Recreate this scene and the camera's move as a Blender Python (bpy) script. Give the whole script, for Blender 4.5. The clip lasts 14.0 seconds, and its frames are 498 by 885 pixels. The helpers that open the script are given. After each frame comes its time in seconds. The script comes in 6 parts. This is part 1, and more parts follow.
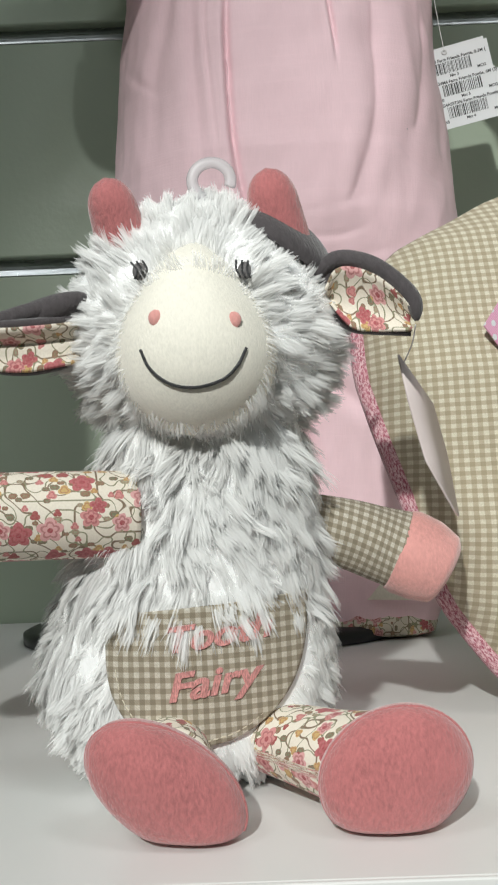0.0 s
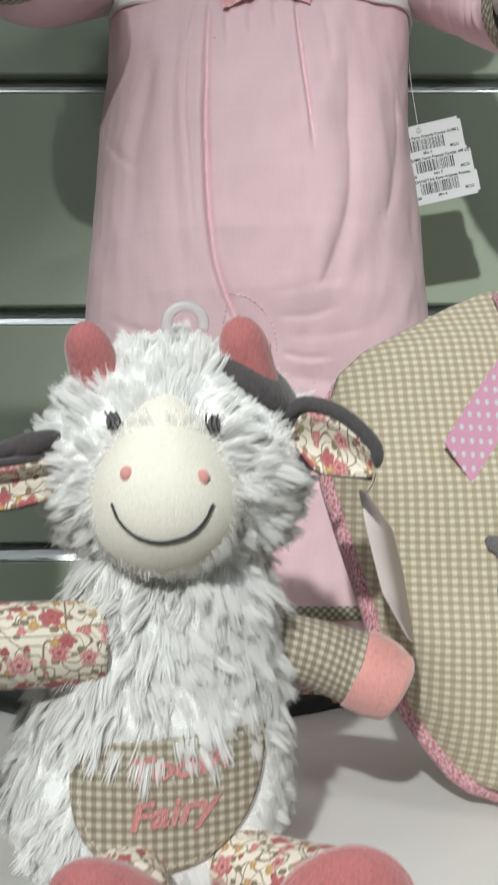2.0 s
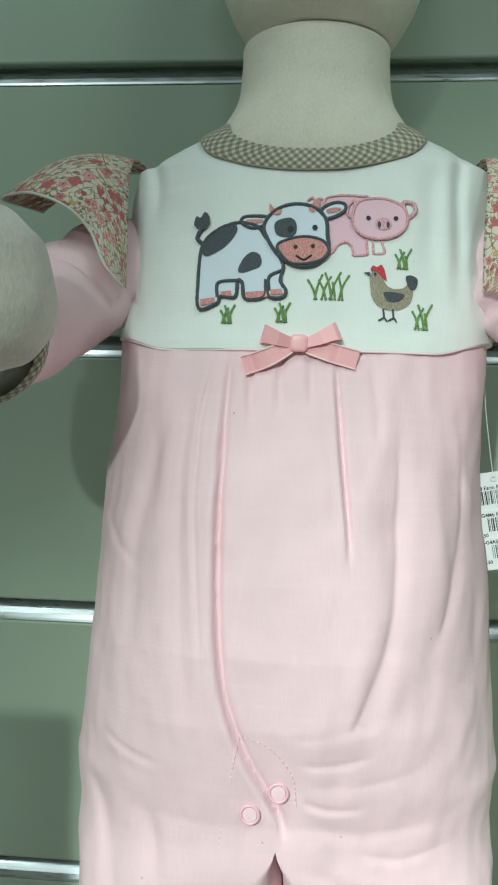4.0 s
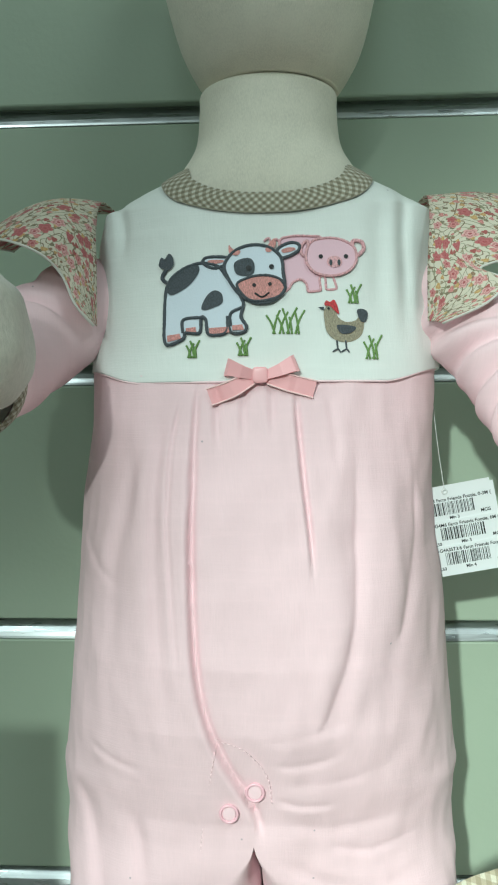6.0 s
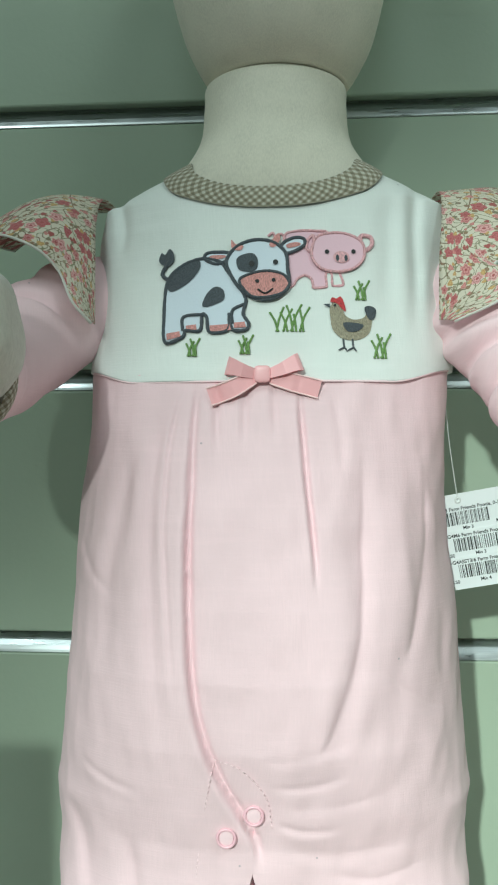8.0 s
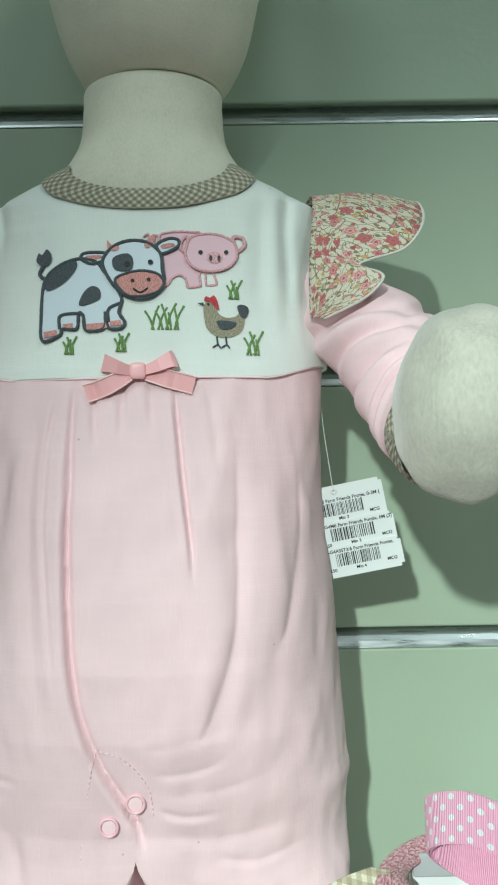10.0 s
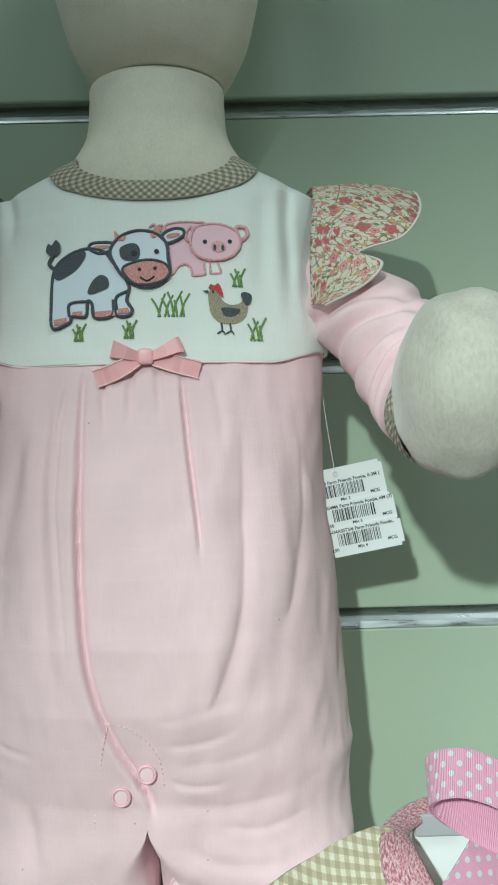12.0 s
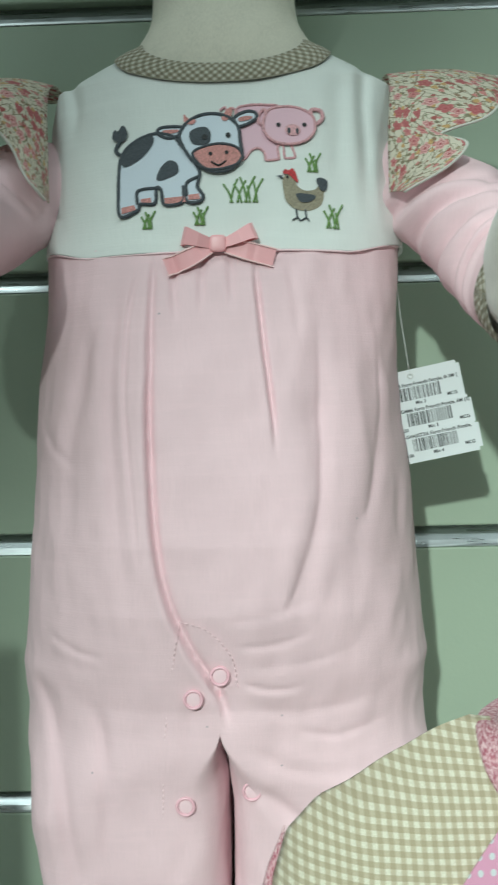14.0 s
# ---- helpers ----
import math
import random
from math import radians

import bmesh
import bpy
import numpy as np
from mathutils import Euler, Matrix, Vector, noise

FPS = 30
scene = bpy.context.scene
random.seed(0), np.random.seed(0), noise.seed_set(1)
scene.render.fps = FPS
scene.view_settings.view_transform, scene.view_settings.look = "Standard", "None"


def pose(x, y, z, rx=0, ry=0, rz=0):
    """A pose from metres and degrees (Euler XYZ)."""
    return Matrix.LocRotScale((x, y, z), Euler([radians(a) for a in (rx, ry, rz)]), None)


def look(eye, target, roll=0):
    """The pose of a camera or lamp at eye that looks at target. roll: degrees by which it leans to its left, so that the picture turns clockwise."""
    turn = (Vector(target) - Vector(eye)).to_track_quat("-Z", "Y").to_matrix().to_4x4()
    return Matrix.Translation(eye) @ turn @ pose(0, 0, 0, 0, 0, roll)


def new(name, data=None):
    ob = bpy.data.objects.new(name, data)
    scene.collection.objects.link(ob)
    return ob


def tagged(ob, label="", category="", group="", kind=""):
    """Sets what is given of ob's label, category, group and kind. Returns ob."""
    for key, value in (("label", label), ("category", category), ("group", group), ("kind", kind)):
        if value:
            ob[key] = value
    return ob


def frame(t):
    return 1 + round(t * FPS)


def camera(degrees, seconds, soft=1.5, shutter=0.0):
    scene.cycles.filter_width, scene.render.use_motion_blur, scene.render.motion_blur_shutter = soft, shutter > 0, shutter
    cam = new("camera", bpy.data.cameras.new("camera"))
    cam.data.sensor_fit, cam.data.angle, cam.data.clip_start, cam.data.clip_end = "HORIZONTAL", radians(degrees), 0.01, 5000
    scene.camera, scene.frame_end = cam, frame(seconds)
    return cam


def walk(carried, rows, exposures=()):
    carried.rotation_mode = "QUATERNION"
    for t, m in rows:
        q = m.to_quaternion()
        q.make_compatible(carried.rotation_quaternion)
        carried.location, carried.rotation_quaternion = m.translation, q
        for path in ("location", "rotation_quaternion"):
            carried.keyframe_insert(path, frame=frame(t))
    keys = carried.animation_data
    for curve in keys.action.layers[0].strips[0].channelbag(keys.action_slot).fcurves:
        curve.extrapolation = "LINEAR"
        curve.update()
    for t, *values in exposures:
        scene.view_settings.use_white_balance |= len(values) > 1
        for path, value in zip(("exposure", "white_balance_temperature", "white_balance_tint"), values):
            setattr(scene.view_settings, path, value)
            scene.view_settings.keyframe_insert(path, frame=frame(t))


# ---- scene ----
cam = camera(32.0, 14.0, 2.0, 0.25)
PATH = [
    (0, (-0.022, -0.55, 0.209), (-0.044, 1.448, 0.299), -2.2),
    (0.5, (-0.02, -0.559, 0.216), (-0.048, 1.438, 0.311), -2.0),
    (1, (-0.019, -0.559, 0.213), (-0.044, 1.439, 0.292), -2.0),
    (1.5, (-0.02, -0.563, 0.216), (-0.036, 1.435, 0.303), -1.9),
    (2, (-0.02, -0.561, 0.248), (0.026, 1.437, 0.322), -0.6),
    (2.5, (-0.015, -0.526, 0.324), (0.109, 1.47, 0.389), 0.8),
    (3, (0.01, -0.474, 0.408), (-0.081, 1.524, 0.361), 0.1),
    (3.5, (0.005, -0.481, 0.447), (-0.136, 1.513, 0.397), 1.3),
    (3.7, (0.014, -0.482, 0.462), (-0.176, 1.508, 0.388), 1.4),
    (5.8, (0.015, -0.51, 0.486), (-0.096, 1.485, 0.411), -0.3),
    (6, (0.017, -0.511, 0.483), (-0.096, 1.485, 0.409), -0.5),
    (6.5, (0.017, -0.506, 0.478), (-0.105, 1.489, 0.413), -0.4),
    (7, (0.021, -0.507, 0.479), (-0.112, 1.488, 0.421), -0.3),
    (7.5, (0.018, -0.506, 0.478), (-0.12, 1.489, 0.442), 0.0),
    (8, (0.025, -0.493, 0.473), (-0.14, 1.501, 0.455), -0.1),
    (8.5, (0.043, -0.493, 0.473), (-0.064, 1.504, 0.48), -0.5),
    (9, (0.051, -0.498, 0.473), (0.03, 1.502, 0.478), -0.8),
    (9.2, (0.049, -0.498, 0.469), (0.049, 1.502, 0.473), -1.1),
    (11.3, (0.043, -0.513, 0.466), (0.056, 1.487, 0.464), -0.9),
    (11.5, (0.04, -0.513, 0.466), (0.044, 1.487, 0.464), -1.1),
    (12, (0.043, -0.516, 0.46), (0.057, 1.484, 0.455), -1.4),
    (12.5, (0.045, -0.521, 0.461), (0.044, 1.479, 0.447), -1.8),
    (13, (0.048, -0.516, 0.456), (0.003, 1.484, 0.415), -2.5),
    (13.5, (0.052, -0.499, 0.431), (0.01, 1.5, 0.391), -2.6),
    (14, (0.022, -0.501, 0.425), (-0.033, 1.497, 0.362), -1.4),
]
EXPOSURES = [(0, -0.74, 6350, 5), (1.5, -0.74, 6350, 5), (2.0, -0.76, 6300, 5), (2.5, -0.84, 6150, 3), (3.0, -0.66, 6050, -12), (3.7, -0.36, 5920, -14), (6, -0.27, 5900, -15), (9.2, -0.31, 5900, -15), (11.3, -0.50, 5870, -13), (14, -0.59, 5870, -13)]
KEY_W, PANEL_W, SPOT_CONE = 182.0, 12.6, 44.0
WALL = (0.41, 0.48, 0.37)
walk(cam, [(t, look(eye, target, roll)) for t, eye, target, roll in PATH], EXPOSURES)

# ---------- light ----------
SHELF = 0.126
FLOOR, CEIL = SHELF - 1.05, SHELF + 1.75
world = bpy.data.worlds.new("world")
world.use_nodes = True
world.node_tree.nodes["Background"].inputs[0].default_value = (0.9, 0.95, 1.0, 1)
world.node_tree.nodes["Background"].inputs[1].default_value = 0.02
scene.world = world


def lamp(name, kind, eye, target, watts, colour, size):
    data = bpy.data.lights.new(name, kind)
    data.energy, data.color = watts, colour
    if kind == "SPOT":
        data.spot_size, data.spot_blend, data.shadow_soft_size = radians(SPOT_CONE), 1.0, size
    else:
        data.shape, data.size, data.size_y = "RECTANGLE", size[0], size[1]
    ob = new(name, data)
    ob.matrix_world = look(eye, target)
    return ob


KEY_EYE, KEY_AIM = (-0.337, -1.69, 1.03), (0.38, -0.17, 0.06)
lamp("key_spot", "SPOT", KEY_EYE, KEY_AIM, KEY_W, (1.0, 0.985, 0.955), 0.026)
for px, py in ((-0.9, -1.3), (0.9, -1.3), (0.0, -2.6)):
    lamp("panel_light", "AREA", (px, py, CEIL - 0.03), (px, py, 0), PANEL_W, (0.97, 0.985, 1.0), (0.6, 0.6))


# ---------- nodes ----------
class Nodes:
    """A small builder of node materials."""

    def __init__(self, name, rough=0.8, metal=0.0, sheen=0.0):
        self.mat = bpy.data.materials.new(name)
        self.mat.use_nodes = True
        self.tree = self.mat.node_tree
        self.bsdf = self.tree.nodes["Principled BSDF"]
        self.bsdf.inputs["Roughness"].default_value = rough
        self.bsdf.inputs["Metallic"].default_value = metal
        if sheen:
            self.bsdf.inputs["Sheen Weight"].default_value = sheen
            self.bsdf.inputs["Sheen Roughness"].default_value = 0.5

    def add(self, kind, **values):
        node = self.tree.nodes.new(kind)
        for key, value in values.items():
            node.inputs[key.replace("_", " ")].default_value = value
        return node

    def link(self, a, b):
        self.tree.links.new(a, b)

    def math(self, op, a, b=0.0, c=0.0, clamp=False):
        node = self.tree.nodes.new("ShaderNodeMath")
        node.operation, node.use_clamp = op, clamp
        for n, v in enumerate((a, b, c)):
            if isinstance(v, (int, float)):
                node.inputs[n].default_value = v
            else:
                self.link(v, node.inputs[n])
        return node.outputs[0]

    def mix(self, f, a, b, mode="MIX"):
        node = self.tree.nodes.new("ShaderNodeMix")
        node.data_type, node.blend_type = "RGBA", mode
        for socket, v in ((node.inputs[0], f), (node.inputs[6], a), (node.inputs[7], b)):
            if isinstance(v, (int, float)):
                socket.default_value = v
            elif isinstance(v, tuple):
                socket.default_value = (*v, 1)
            else:
                self.link(v, socket)
        return node.outputs[2]

    def coords(self, kind="Object"):
        return self.tree.nodes.new("ShaderNodeTexCoord").outputs[kind]

    def mapped(self, vector, scale=(1, 1, 1), turn=0.0, shift=(0, 0, 0)):
        node = self.tree.nodes.new("ShaderNodeMapping")
        node.inputs["Scale"].default_value = scale
        node.inputs["Rotation"].default_value = (0, 0, turn)
        node.inputs["Location"].default_value = shift
        self.link(vector, node.inputs["Vector"])
        return node.outputs[0]

    def split(self, vector):
        node = self.tree.nodes.new("ShaderNodeSeparateXYZ")
        self.link(vector, node.inputs[0])
        return node.outputs

    def noise(self, vector, scale, detail=2.0, rough=0.5):
        node = self.add("ShaderNodeTexNoise", Scale=scale, Detail=detail, Roughness=rough)
        self.link(vector, node.inputs["Vector"])
        return node.outputs["Fac"]

    def voronoi(self, vector, scale, feature="F1", jitter=1.0, flat="2D"):
        node = self.add("ShaderNodeTexVoronoi", Scale=scale, Randomness=jitter)
        node.feature, node.voronoi_dimensions = feature, flat
        self.link(vector, node.inputs["Vector"])
        return node.outputs

    def ramp(self, value, low, high, a=0.0, b=1.0):
        node = self.add("ShaderNodeMapRange")
        for n, v in ((1, low), (2, high), (3, a), (4, b)):
            node.inputs[n].default_value = v
        self.link(value, node.inputs[0])
        return node.outputs[0]

    def colour(self, value):
        if isinstance(value, tuple):
            self.bsdf.inputs["Base Color"].default_value = (*value, 1)
        else:
            self.link(value, self.bsdf.inputs["Base Color"])
        return self

    def rough(self, value):
        self.link(value, self.bsdf.inputs["Roughness"])
        return self

    def bump(self, height, depth, strength=1.0):
        node = self.add("ShaderNodeBump", Strength=strength, Distance=depth)
        self.link(height, node.inputs["Height"])
        old = self.bsdf.inputs["Normal"].links
        if old:
            self.link(old[0].from_socket, node.inputs["Normal"])
        self.link(node.outputs[0], self.bsdf.inputs["Normal"])
        return self


def shade(c, k):
    return tuple(min(1.0, v * k) for v in c)


def knit(name, c):
    """Fine cotton jersey: faint wales and courses, slubs, a few lint specks, soft blotches."""
    n = Nodes(name, 0.92, sheen=0.12)
    v = n.coords("UV")
    wales = n.noise(n.mapped(v, (1, 0.06, 1)), 1700, 2)
    courses = n.noise(n.mapped(v, (0.08, 1, 1)), 1300, 3, 0.6)
    slub = n.noise(n.mapped(v, (0.10, 1, 1)), 260, 4, 0.7)
    blot = n.noise(n.mapped(v, (1, 0.45, 1)), 38, 4)
    tone = n.mix(n.ramp(blot, 0.3, 0.7), shade(c, 0.955), shade(c, 1.035))
    tone = n.mix(n.ramp(wales, 0.35, 0.65, 0, 0.4), tone, shade(c, 0.94))
    tone = n.mix(n.ramp(slub, 0.5, 0.72, 0, 0.35), tone, shade(c, 1.06))
    lint = n.voronoi(v, 60)
    speck = n.math("MULTIPLY", n.ramp(lint["Distance"], 0.018, 0.035, 1, 0), n.math("GREATER_THAN", n.split(lint["Color"])[0], 0.955))
    n.colour(n.mix(n.math("MULTIPLY", speck, 0.5), tone, (0.22, 0.20, 0.24)))
    n.bump(n.math("ADD", wales, courses), 0.00008)
    n.bump(n.noise(n.mapped(v, (1.0, 0.5, 1)), 75, 4), 0.0009, 0.5)
    return n.mat


def gingham(name, light, mid, dark, period, turn=0.0, rough=0.85):
    n = Nodes(name, rough, sheen=0.1)
    v = n.mapped(n.coords("UV"), turn=turn)
    fine = n.noise(v, 1800, 2)
    wob = n.noise(v, 90, 2)
    x, y, _ = n.split(v)
    bars = []
    for axis in (x, y):
        a = n.math("ADD", n.math("DIVIDE", axis, period), n.math("MULTIPLY", wob, 0.16))
        tri = n.math("ABSOLUTE", n.math("SUBTRACT", n.math("FRACT", a), 0.5))
        bars.append(n.ramp(tri, 0.22, 0.28))
    thread_u = n.math("SINE", n.math("MULTIPLY", x, 2 * math.pi / 0.00042))
    thread_v = n.math("SINE", n.math("MULTIPLY", y, 2 * math.pi / 0.00042))
    weave = n.math("MULTIPLY", thread_u, thread_v)
    tone = n.mix(bars[0], light, mid)
    tone = n.mix(n.math("MULTIPLY", bars[0], bars[1]), n.mix(bars[1], tone, n.mix(bars[0], mid, dark)), dark)
    # where the bars of one way cross blank ground the threads alternate, which reads as hatching
    hatch = n.ramp(weave, -0.6, 0.6, 0.92, 1.05)
    tone = n.mix(1.0, tone, hatch, "MULTIPLY")
    n.colour(n.mix(n.ramp(fine, 0.3, 0.7, 0, 0.35), tone, dark))
    n.bump(weave, 0.00008).bump(fine, 0.0001)
    return n.mat


def floral(name, scale=1.0, ground=(0.78, 0.70, 0.58)):
    """Cream cotton printed with small roses, buds, leaves and twigs."""
    n = Nodes(name, 0.85, sheen=0.1)
    v = n.coords("UV")
    warp = n.add("ShaderNodeTexNoise", Scale=160 * scale, Detail=1.0)
    n.link(v, warp.inputs["Vector"])
    tone = ground
    # twigs: thin contour lines of a smooth noise
    for scale_k, width, inks in ((300, 0.016, (0.17, 0.11, 0.06)), (340, 0.012, (0.22, 0.22, 0.12))):
        line = n.math("ABSOLUTE", n.math("SUBTRACT", n.noise(n.mapped(v, shift=(scale_k * 0.01, 0.3, 0)), scale_k * scale, 0.0), 0.5))
        tone = n.mix(n.ramp(line, width, width + 0.012, 1, 0), tone, inks)

    def spots(tone, size, radius, petals, colours, seed, heart=None):
        at = n.mapped(v, shift=(seed * 0.37, seed * 0.19, 0))
        out = n.voronoi(at, size * scale, jitter=0.85)
        cell = n.math("MULTIPLY", out["Distance"], 1.0)
        x, y, _ = n.split(n.vec("SUBTRACT", n.vec_scale(at, size * scale), n.vec_scale(out["Position"], size * scale)))
        angle = n.math("ARCTAN2", y, x)
        wave = n.math("ADD", 0.72, n.math("MULTIPLY", n.math("ABSOLUTE", n.math("SINE", n.math("MULTIPLY", angle, petals / 2))), 0.42))
        r, g, b = n.split(out["Color"])
        big = n.math("MULTIPLY", n.math("MULTIPLY", wave, radius), n.math("ADD", 0.65, n.math("MULTIPLY", g, 0.6)))
        inside = n.math("LESS_THAN", cell, big)
        inside = n.math("MULTIPLY", inside, n.math("GREATER_THAN", b, 0.36))
        c = n.mix(n.math("GREATER_THAN", r, 0.38), colours[0], colours[1])
        c = n.mix(n.math("GREATER_THAN", r, 0.72), c, colours[2])
        ring = n.math("LESS_THAN", n.math("ABSOLUTE", n.math("SUBTRACT", cell, n.math("MULTIPLY", big, 0.62))), radius * 0.10)
        c = n.mix(n.math("MULTIPLY", ring, 0.6), c, (0.30, 0.035, 0.05))
        tone = n.mix(inside, tone, c)
        if heart:
            tone = n.mix(n.math("MULTIPLY", n.math("LESS_THAN", cell, radius * 0.26), n.math("GREATER_THAN", b, 0.36)), tone, heart)
        return tone

    tone = spots(tone, 470, 0.27, 2, ((0.17, 0.18, 0.10), (0.34, 0.33, 0.21), (0.24, 0.17, 0.09)), 3)
    tone = spots(tone, 400, 0.29, 3, ((0.58, 0.38, 0.13), (0.62, 0.24, 0.23), (0.34, 0.06, 0.06)), 7)
    tone = spots(tone, 225, 0.36, 5, ((0.62, 0.25, 0.25), (0.70, 0.36, 0.36), (0.46, 0.10, 0.12)), 1, (0.36, 0.05, 0.07))
    fine = n.noise(v, 2000, 2)
    n.colour(n.mix(n.ramp(fine, 0.3, 0.7, 0, 0.25), tone, (0.55, 0.46, 0.37)))
    n.bump(fine, 0.0001)
    return n.mat


def vec(self, op, a, b):
    node = self.tree.nodes.new("ShaderNodeVectorMath")
    node.operation = op
    self.link(a, node.inputs[0]), self.link(b, node.inputs[1])
    return node.outputs[0]


def vec_scale(self, a, k):
    node = self.tree.nodes.new("ShaderNodeVectorMath")
    node.operation = "SCALE"
    self.link(a, node.inputs[0])
    node.inputs["Scale"].default_value = k
    return node.outputs[0]


Nodes.vec, Nodes.vec_scale = vec, vec_scale


def plush(name, c, depth=0.0006, sheen=0.5, dark=0.72, grain=900):
    """Short-pile plush: nap in fine streaks, brushed patches."""
    n = Nodes(name, 0.95, sheen=sheen)
    v = n.coords("Object")
    nap = n.noise(n.mapped(v, (1, 1, 0.45), 0.4), grain, 3, 0.6)
    patch = n.noise(v, 90, 3)
    tone = n.mix(n.ramp(nap, 0.3, 0.7), shade(c, dark), shade(c, 1.12))
    n.colour(n.mix(n.ramp(patch, 0.35, 0.7, 0, 0.5), tone, shade(c, 1.15)))
    n.bump(nap, depth)
    return n.mat


def thread(name, c, sheen=0.3, rough=0.55):
    """Satin-stitch embroidery thread."""
    n = Nodes(name, rough, sheen=sheen)
    v = n.coords("Object")
    fine = n.noise(n.mapped(v, (1.0, 1.0, 0.35), 0.5), 2600, 2)
    n.colour(n.mix(n.ramp(fine, 0.3, 0.7), shade(c, 0.6), shade(c, 1.25)))
    n.bump(fine, 0.0004)
    return n.mat


def plain(name, c, rough=0.6, metal=0.0, grain=400.0, depth=0.00005, vary=0.06):
    n = Nodes(name, rough, metal)
    v = n.coords("Object")
    n.colour(n.mix(n.noise(v, 14, 4), shade(c, 1 - vary), shade(c, 1 + vary)))
    n.bump(n.noise(v, grain, 2), depth)
    return n.mat


def wall_paint():
    n = Nodes("pale_green_slatwall_paint", 0.42)
    v = n.coords("Object")
    c = WALL
    tone = n.mix(n.noise(v, 9, 4), shade(c, 0.95), shade(c, 1.05))
    speck = n.voronoi(v, 38, flat="3D")["Distance"]
    tone = n.mix(n.ramp(speck, 0.02, 0.035, 0.35, 0), tone, (0.32, 0.36, 0.29))
    scuff = n.noise(n.mapped(v, (1, 1, 3)), 70, 5, 0.7)
    tone = n.mix(n.ramp(scuff, 0.66, 0.8, 0, 0.35), tone, shade(c, 1.14))
    n.colour(tone)
    n.rough(n.ramp(n.noise(v, 40, 4), 0.3, 0.7, 0.36, 0.52))
    n.bump(n.noise(v, 260, 3), 0.00012).bump(n.noise(v, 7, 1), 0.002, 0.3)
    return n.mat


def aluminium():
    n = Nodes("brushed_aluminium", 0.3, 1.0)
    v = n.coords("Object")
    streak = n.noise(n.mapped(v, (1, 60, 60)), 14, 3)
    n.colour(n.mix(streak, (0.42, 0.44, 0.45), (0.62, 0.64, 0.65)))
    n.rough(n.ramp(n.noise(n.mapped(v, (6, 60, 60)), 9, 3), 0.3, 0.7, 0.24, 0.42))
    n.bump(n.noise(n.mapped(v, (1, 0.1, 0.1)), 22, 1), 0.001, 0.3)
    return n.mat


def heather(name):
    n = Nodes(name, 0.9, sheen=0.2)
    v = n.coords("UV")
    a = n.noise(n.mapped(v, (1.0, 0.42, 1), 0.5), 1500, 3, 0.7)
    b = n.noise(n.mapped(v, (1.0, 0.3, 1), 0.25), 420, 2)
    tone = n.mix(n.ramp(a, 0.42, 0.58), (0.33, 0.085, 0.125), (0.68, 0.47, 0.49))
    n.colour(n.mix(n.ramp(b, 0.45, 0.7, 0, 0.4), tone, (0.52, 0.20, 0.24)))
    n.bump(a, 0.0003)
    return n.mat


def dotted_ribbon(name, c, period=0.0062, shift=(0, 0, 0)):
    """Grosgrain: fine ribs across, white dots in staggered rows."""
    n = Nodes(name, 0.45, sheen=0.2)
    v = n.coords("UV")
    x, y, _ = n.split(n.mapped(v, shift=shift))
    rib = n.math("SINE", n.math("MULTIPLY", x, 2 * math.pi / 0.0007))
    dots = None
    for ox, oy in ((0.0, 0.0), (0.5, 0.5)):
        fx = n.math("SUBTRACT", n.math("FRACT", n.math("ADD", n.math("DIVIDE", x, period), ox)), 0.5)
        fy = n.math("SUBTRACT", n.math("FRACT", n.math("ADD", n.math("DIVIDE", y, period), oy)), 0.5)
        d = n.math("SQRT", n.math("ADD", n.math("MULTIPLY", fx, fx), n.math("MULTIPLY", fy, fy)))
        hit = n.ramp(d, 0.15, 0.175, 1, 0)
        dots = hit if dots is None else n.math("MAXIMUM", dots, hit)
    tone = n.mix(n.ramp(rib, -1, 1), shade(c, 0.88), shade(c, 1.08))
    n.colour(n.mix(dots, tone, (0.86, 0.84, 0.86)))
    n.bump(rib, 0.00015)
    return n.mat


